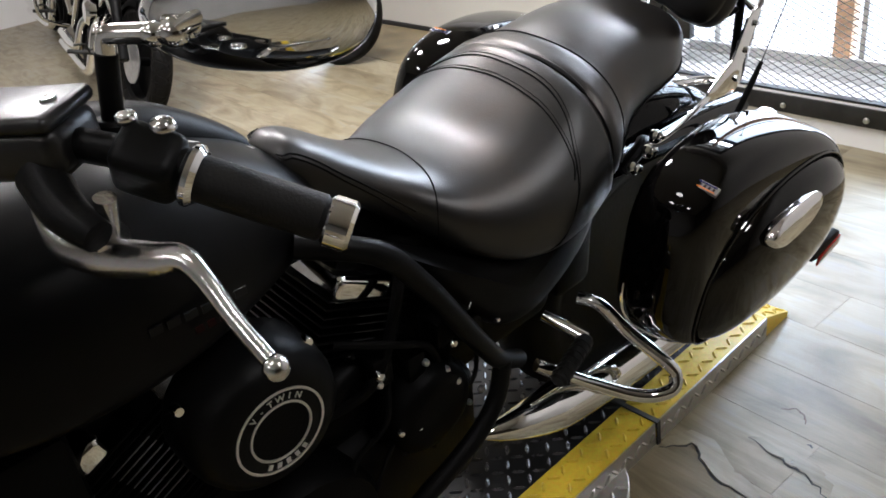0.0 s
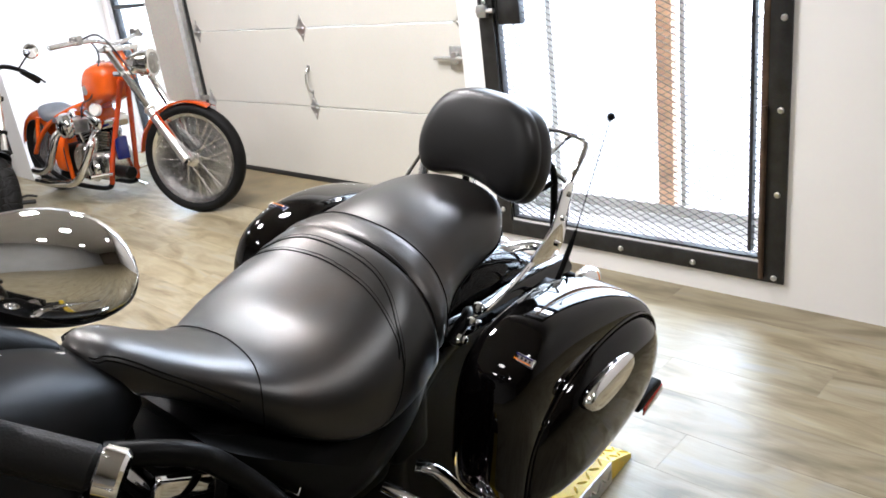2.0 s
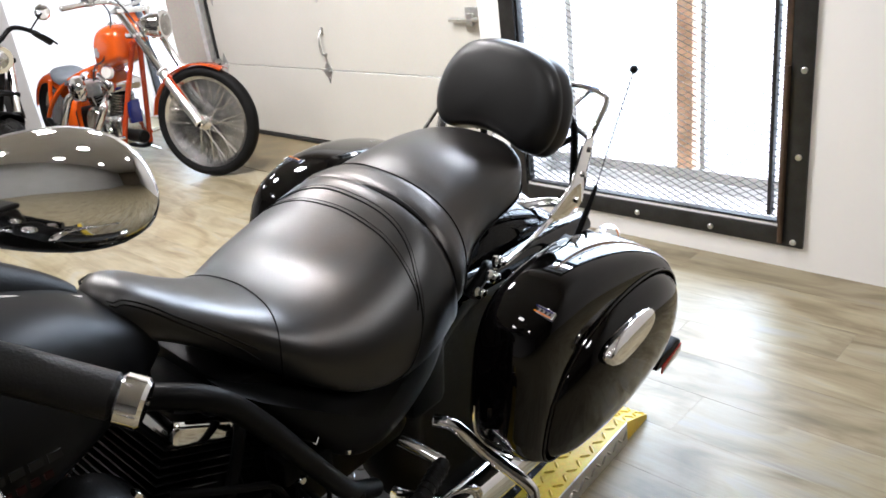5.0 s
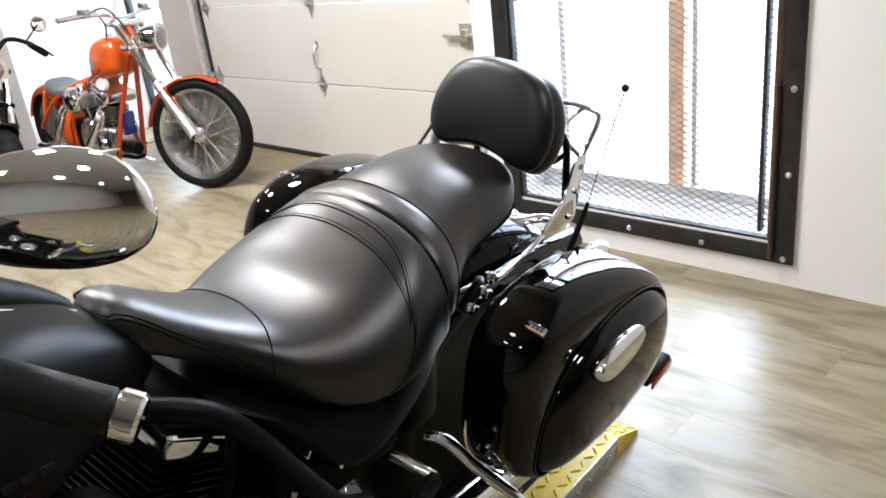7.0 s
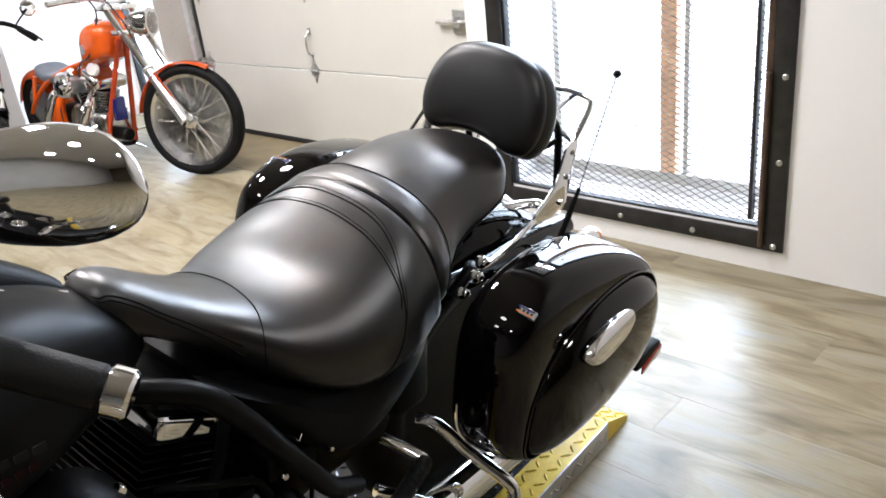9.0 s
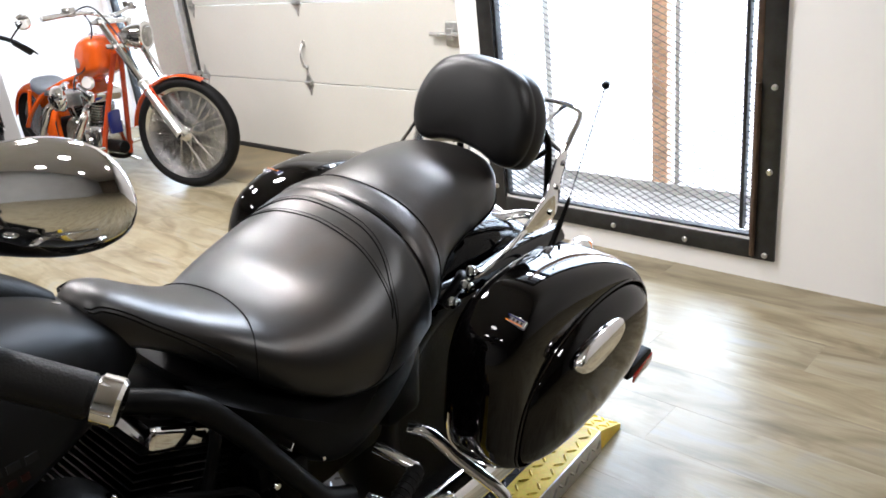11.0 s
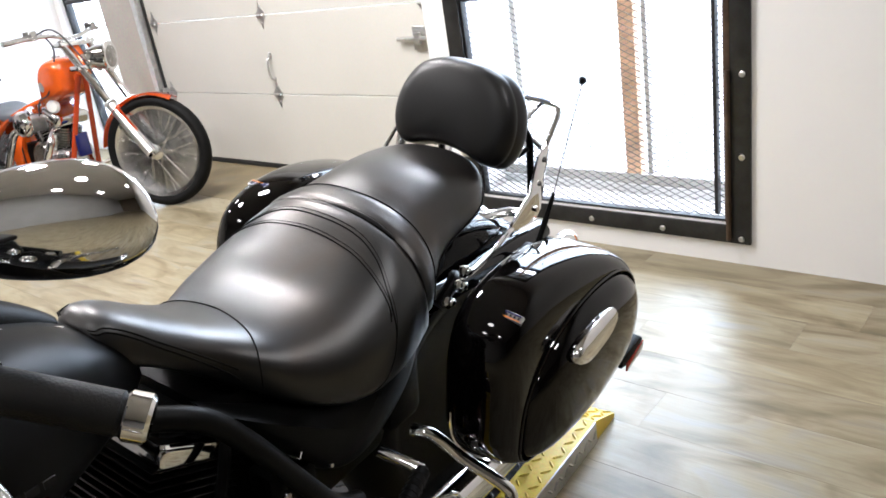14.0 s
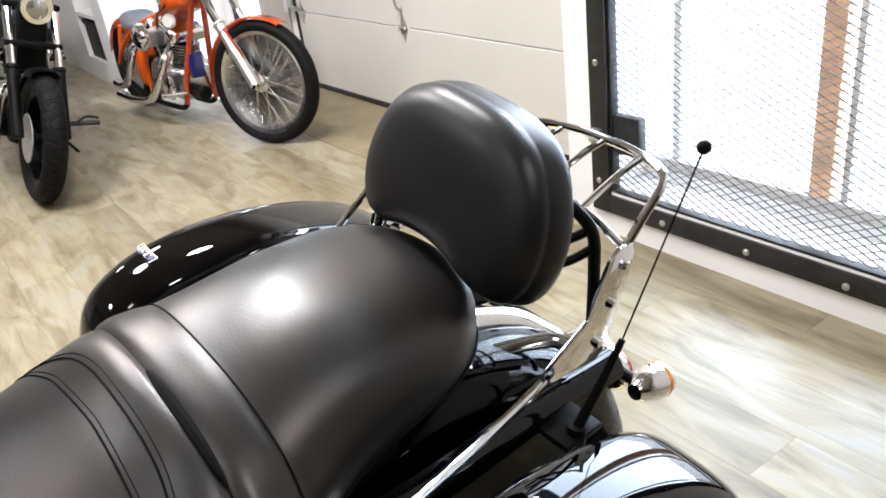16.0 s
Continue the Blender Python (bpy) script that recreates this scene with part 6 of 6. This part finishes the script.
# things in the shelf niches
bk2 = thing("storage_box", pose(-3.10, -0.28, 0.17), "dark cardboard storage box on the lower shelf", "box")
part("body", box(-0.29, 0.22, -0.19, 0.15, 0.0, 0.26, 0.006), M_SATIN, bk2, smooth=False)
part("lid", box(-0.30, 0.23, -0.20, 0.16, 0.26, 0.295, 0.006), M_SATIN, bk2, smooth=False)
cl2 = thing("folded_cloth", pose(-3.05, -0.30, 0.53), "dark blue folded cloth on the upper shelf", "cloth")
for k in range(3):
    part("fold", box(-0.14 + 0.006 * k, 0.13 - 0.004 * k, -0.11, 0.11 - 0.005 * k, 0.034 * k, 0.034 * k + 0.032, 0.012, 3), M_BLUE, cl2)

# ---------------------------------------------------------------- tread-plate ramp
RAMP = frame_of(2.745, -1.66, 0.0, -90 + 4.3, 0)
rp = thing("loading_ramp", RAMP, "diamond tread-plate ramp, black with yellow edges and bare metal sides", "ramp")
RW, RH, RL, BAND = 0.345, 0.060, 2.3, 0.085


def tread(x0, x1, y0, y1, z, pitch=0.030):
    """Raised lens-shaped lugs, turned by 90 degrees from one to the next."""
    V, F = [], []
    nx, ny = int((x1 - x0) / pitch), int((y1 - y0) / pitch)
    for i in range(nx):
        for j in range(ny):
            cx, cy = x0 + (i + 0.5) * (x1 - x0) / max(nx, 1), y0 + (j + 0.5) * (y1 - y0) / max(ny, 1)
            a = radians(45 if (i + j) % 2 else -45)
            c, s = math.cos(a), math.sin(a)
            k = len(V)
            for px, py, pz in ((-0.015, 0, 0), (-0.007, -0.004, 0), (0.007, -0.004, 0), (0.015, 0, 0), (0.007, 0.004, 0), (-0.007, 0.004, 0), (-0.009, 0, 0.0036), (0.009, 0, 0.0036)):
                V.append((cx + px * c - py * s, cy + px * s + py * c, z + pz))
            F += [(k, k + 1, k + 6), (k + 1, k + 2, k + 7, k + 6), (k + 2, k + 3, k + 7), (k + 3, k + 4, k + 7), (k + 4, k + 5, k + 6, k + 7), (k + 5, k, k + 6)]
    return V, F


def tread_part(name, x0, x1, y0, y1, z, m, material, parent, pitch=0.030):
    me = bpy.data.meshes.new(name)
    V, F = tread(x0, x1, y0, y1, z, pitch)
    me.from_pydata(V, [], F)
    me.materials.append(material)
    ob = new(name, me)
    ob.parent = parent
    ob.matrix_local = m
    return tagged(ob, kind="stuff")


I4 = Matrix.Identity(4)
for nm, a, b in (("deck", 0.006, RL), ("tail_deck", -0.47, -0.006)):
    dk = part(nm, box(a, b, -RW + BAND, RW - BAND, 0.0, RH), M_BLACKPLATE, rp, "black tread plate", smooth=False)
    tread_part("tread", a, b, -RW + BAND, RW - BAND, RH, I4, M_LUG, dk)
    for s in (1, -1):
        y0, y1 = sorted((s * (RW - BAND), s * RW))
        eb = part("edge_band", box(a, b, y0, y1, 0.008, RH + 0.0004), M_YELLOW, rp, "yellow tread-plate edge band", smooth=False)
        tread_part("tread", a, b, y0, y1, RH + 0.0004, I4, M_YELLOW, eb)
        sk = part("side_skirt", box(a, b, s * RW - 0.003, s * RW + 0.003, 0.0, RH - 0.0005), M_PLATE, rp, "bare aluminium tread-plate side", smooth=False)
        if s > 0:
            tread_part("tread", a, b, 0.004, RH - 0.006, 0.0, Matrix.Translation((0, s * RW + 0.003, 0)) @ Matrix.Rotation(radians(90), 4, "X") @ Matrix.Diagonal((1, 1, -1, 1)), M_PLATE, sk, 0.026)
part("joint_strip", merge(box(-0.006, 0.006, -RW - 0.005, RW + 0.005, RH - 0.012, RH + 0.004), box(-0.006, 0.006, RW + 0.0055, RW + 0.008, 0.0, RH + 0.004), box(-0.006, 0.006, -RW - 0.008, -RW - 0.0055, 0.0, RH + 0.004)), M_SEAL, rp, "black rubber joint strip", smooth=False)
tp = part("tail_slope", slab([(-0.585, 0.0), (-0.47, 0.0), (-0.47, RH), (-0.585, 0.014)], 2 * RW, Matrix.Translation((0, RW, 0)) @ Matrix.Rotation(radians(90), 4, "X")), M_YELLOW, rp, "yellow sloped tail", smooth=False)
sl = math.atan2(RH - 0.014, 0.115)
tread_part("tread", 0.0, 0.12, -RW, RW, 0.0005, Matrix.Translation((-0.585, 0, 0.014)) @ Matrix.Rotation(-sl, 4, "Y"), M_YELLOW, tp)
wp = part("wheel_pad", lathe([(0, 0.0), (0.185, 0.0), (0.185, 0.016), (0.182, 0.018), (0, 0.018)], 48, Matrix.Translation((0.26, 0.235, 0.0))), M_PLATE, rp, "round aluminium tread-plate foot", smooth=False)
tread_part("tread", 0.15, 0.37, RW + 0.006, RW + 0.055, 0.018, I4, M_PLATE, wp)

# ---------------------------------------------------------------- floor boards
planks_floor = bpy.data.objects["floor"]
solid("floor_strip", box(-1.3, CORNER, -0.15, DOOR_Y - 0.004, 0.0006, 0.0035, 0.001), M_STRIP, "plain brown floor strip before the garage door", "floor")
planks(0.74, 46, RX0, RX1, 0.18, 1.22, planks_floor, (0.0, 0.37, 0.71, 0.18, 0.55, 0.88))

# ---------------------------------------------------------------- large lights
cl = thing("ceiling_lamp", I4, "round metal high-bay lamp hanging from the ceiling", "lamp", "ceiling lamps")
part("shade", lathe([(0.245, 0.0), (0.242, 0.02), (0.17, 0.12), (0.06, 0.18), (0.05, 0.24), (0.0, 0.25)], 28), M_STEEL, cl)
part("rod", rod((0, 0, 0.25), (0, 0, 0.42), 0.008, 8), M_IRON, cl)
# sky light let down through the gate opening, and round lamps under the ceiling
area("window_sky", look((2.40, 0.52, 2.72), (2.40, 0.05, 0.2)), 1.1, 0.18, 80, (1.0, 0.98, 0.95))
for k, (x, y, power) in enumerate(((1.3, -1.0, 125), (0.5, -2.1, 120), (-1.0, -1.5, 42), (3.4, -3.4, 16), (5.2, -1.5, 44), (0.6, -4.4, 40), (3.0, -5.4, 20), (5.4, -5.0, 26), (-2.5, -2.6, 50))):
    area("bulb", Matrix.Translation((x, y, H - 0.43)), 0.44, 0.44, power, (1.0, 0.90, 0.78), "DISK")
    m = Matrix.Translation((x, y, H - 0.42))
    if k:
        copy_thing(cl, m)
    else:
        cl.matrix_world = m


# torn and lifted vinyl beside the ramp
def tear(points, width, lift):
    """A ragged lip: the board's skin curling up along a crack."""
    rings, n = [], len(points)
    for k, (x, y) in enumerate(points):
        a, b = points[max(k - 1, 0)], points[min(k + 1, n - 1)]
        d = Vector((b[0] - a[0], b[1] - a[1], 0)).normalized()
        s = Vector((-d.y, d.x, 0))
        e = math.sin(math.pi * k / (n - 1)) ** 0.6
        p = Vector((x, y, 0))
        w = width * (0.15 + 0.85 * e)
        rings.append([p + s * w * q + Vector((0, 0, 0.0004 + lift * e * h)) for q, h in ((0.0, 0.0), (0.02, 1.0), (0.25, 0.75), (0.6, 0.3), (1.0, 0.0))])
    return loft(rings, cap=False, closed=False)


def crack(points, width):
    rings, n = [], len(points)
    for k, (x, y) in enumerate(points):
        a, b = points[max(k - 1, 0)], points[min(k + 1, n - 1)]
        d = Vector((b[0] - a[0], b[1] - a[1], 0)).normalized()
        s = Vector((-d.y, d.x, 0))
        e = 0.25 + 0.75 * math.sin(math.pi * k / (n - 1))
        p = Vector((x, y, 0.0012))
        rings.append([p - s * width * e * random.uniform(0.5, 1.2), p + s * 0.001])
    return loft(rings, cap=False, closed=False)


def jag(corners, n, amount):
    out = []
    for a, b in zip(corners, corners[1:]):
        a, b = Vector(a), Vector(b)
        s = Vector((-(b - a).y, (b - a).x))
        out += [tuple(a.lerp(b, k / n) + s * random.uniform(-amount, amount)) for k in range(n)]
    return out + [tuple(corners[-1])]


random.seed(4)
for corners, wd, lf in (([(3.10, -1.64), (3.146, -1.586), (3.198, -1.618), (3.274, -1.642), (3.34, -1.645)], 0.05, 0.007),
                        ([(3.222, -1.493), (3.307, -1.505), (3.359, -1.51), (3.42, -1.54)], 0.04, 0.005)):
    line = jag(corners, 5, 0.10)
    part("torn_edge", tear(line, wd, lf * 0.5), M_PLANK, planks_floor, "lifted torn vinyl edge")
    part("crack", crack(line, 0.006), M_SEAL, planks_floor, "dark ragged crack", smooth=False)
part("knot", crack(jag([(3.222, -1.372), (3.245, -1.352), (3.275, -1.362), (3.285, -1.385)], 4, 0.08), 0.004), M_RUST, planks_floor, "brown knot mark", smooth=False)
part("knot", crack(jag([(3.318, -1.436), (3.326, -1.430), (3.332, -1.438)], 3, 0.1), 0.006), M_SEAL, planks_floor, "small dark chip", smooth=False)
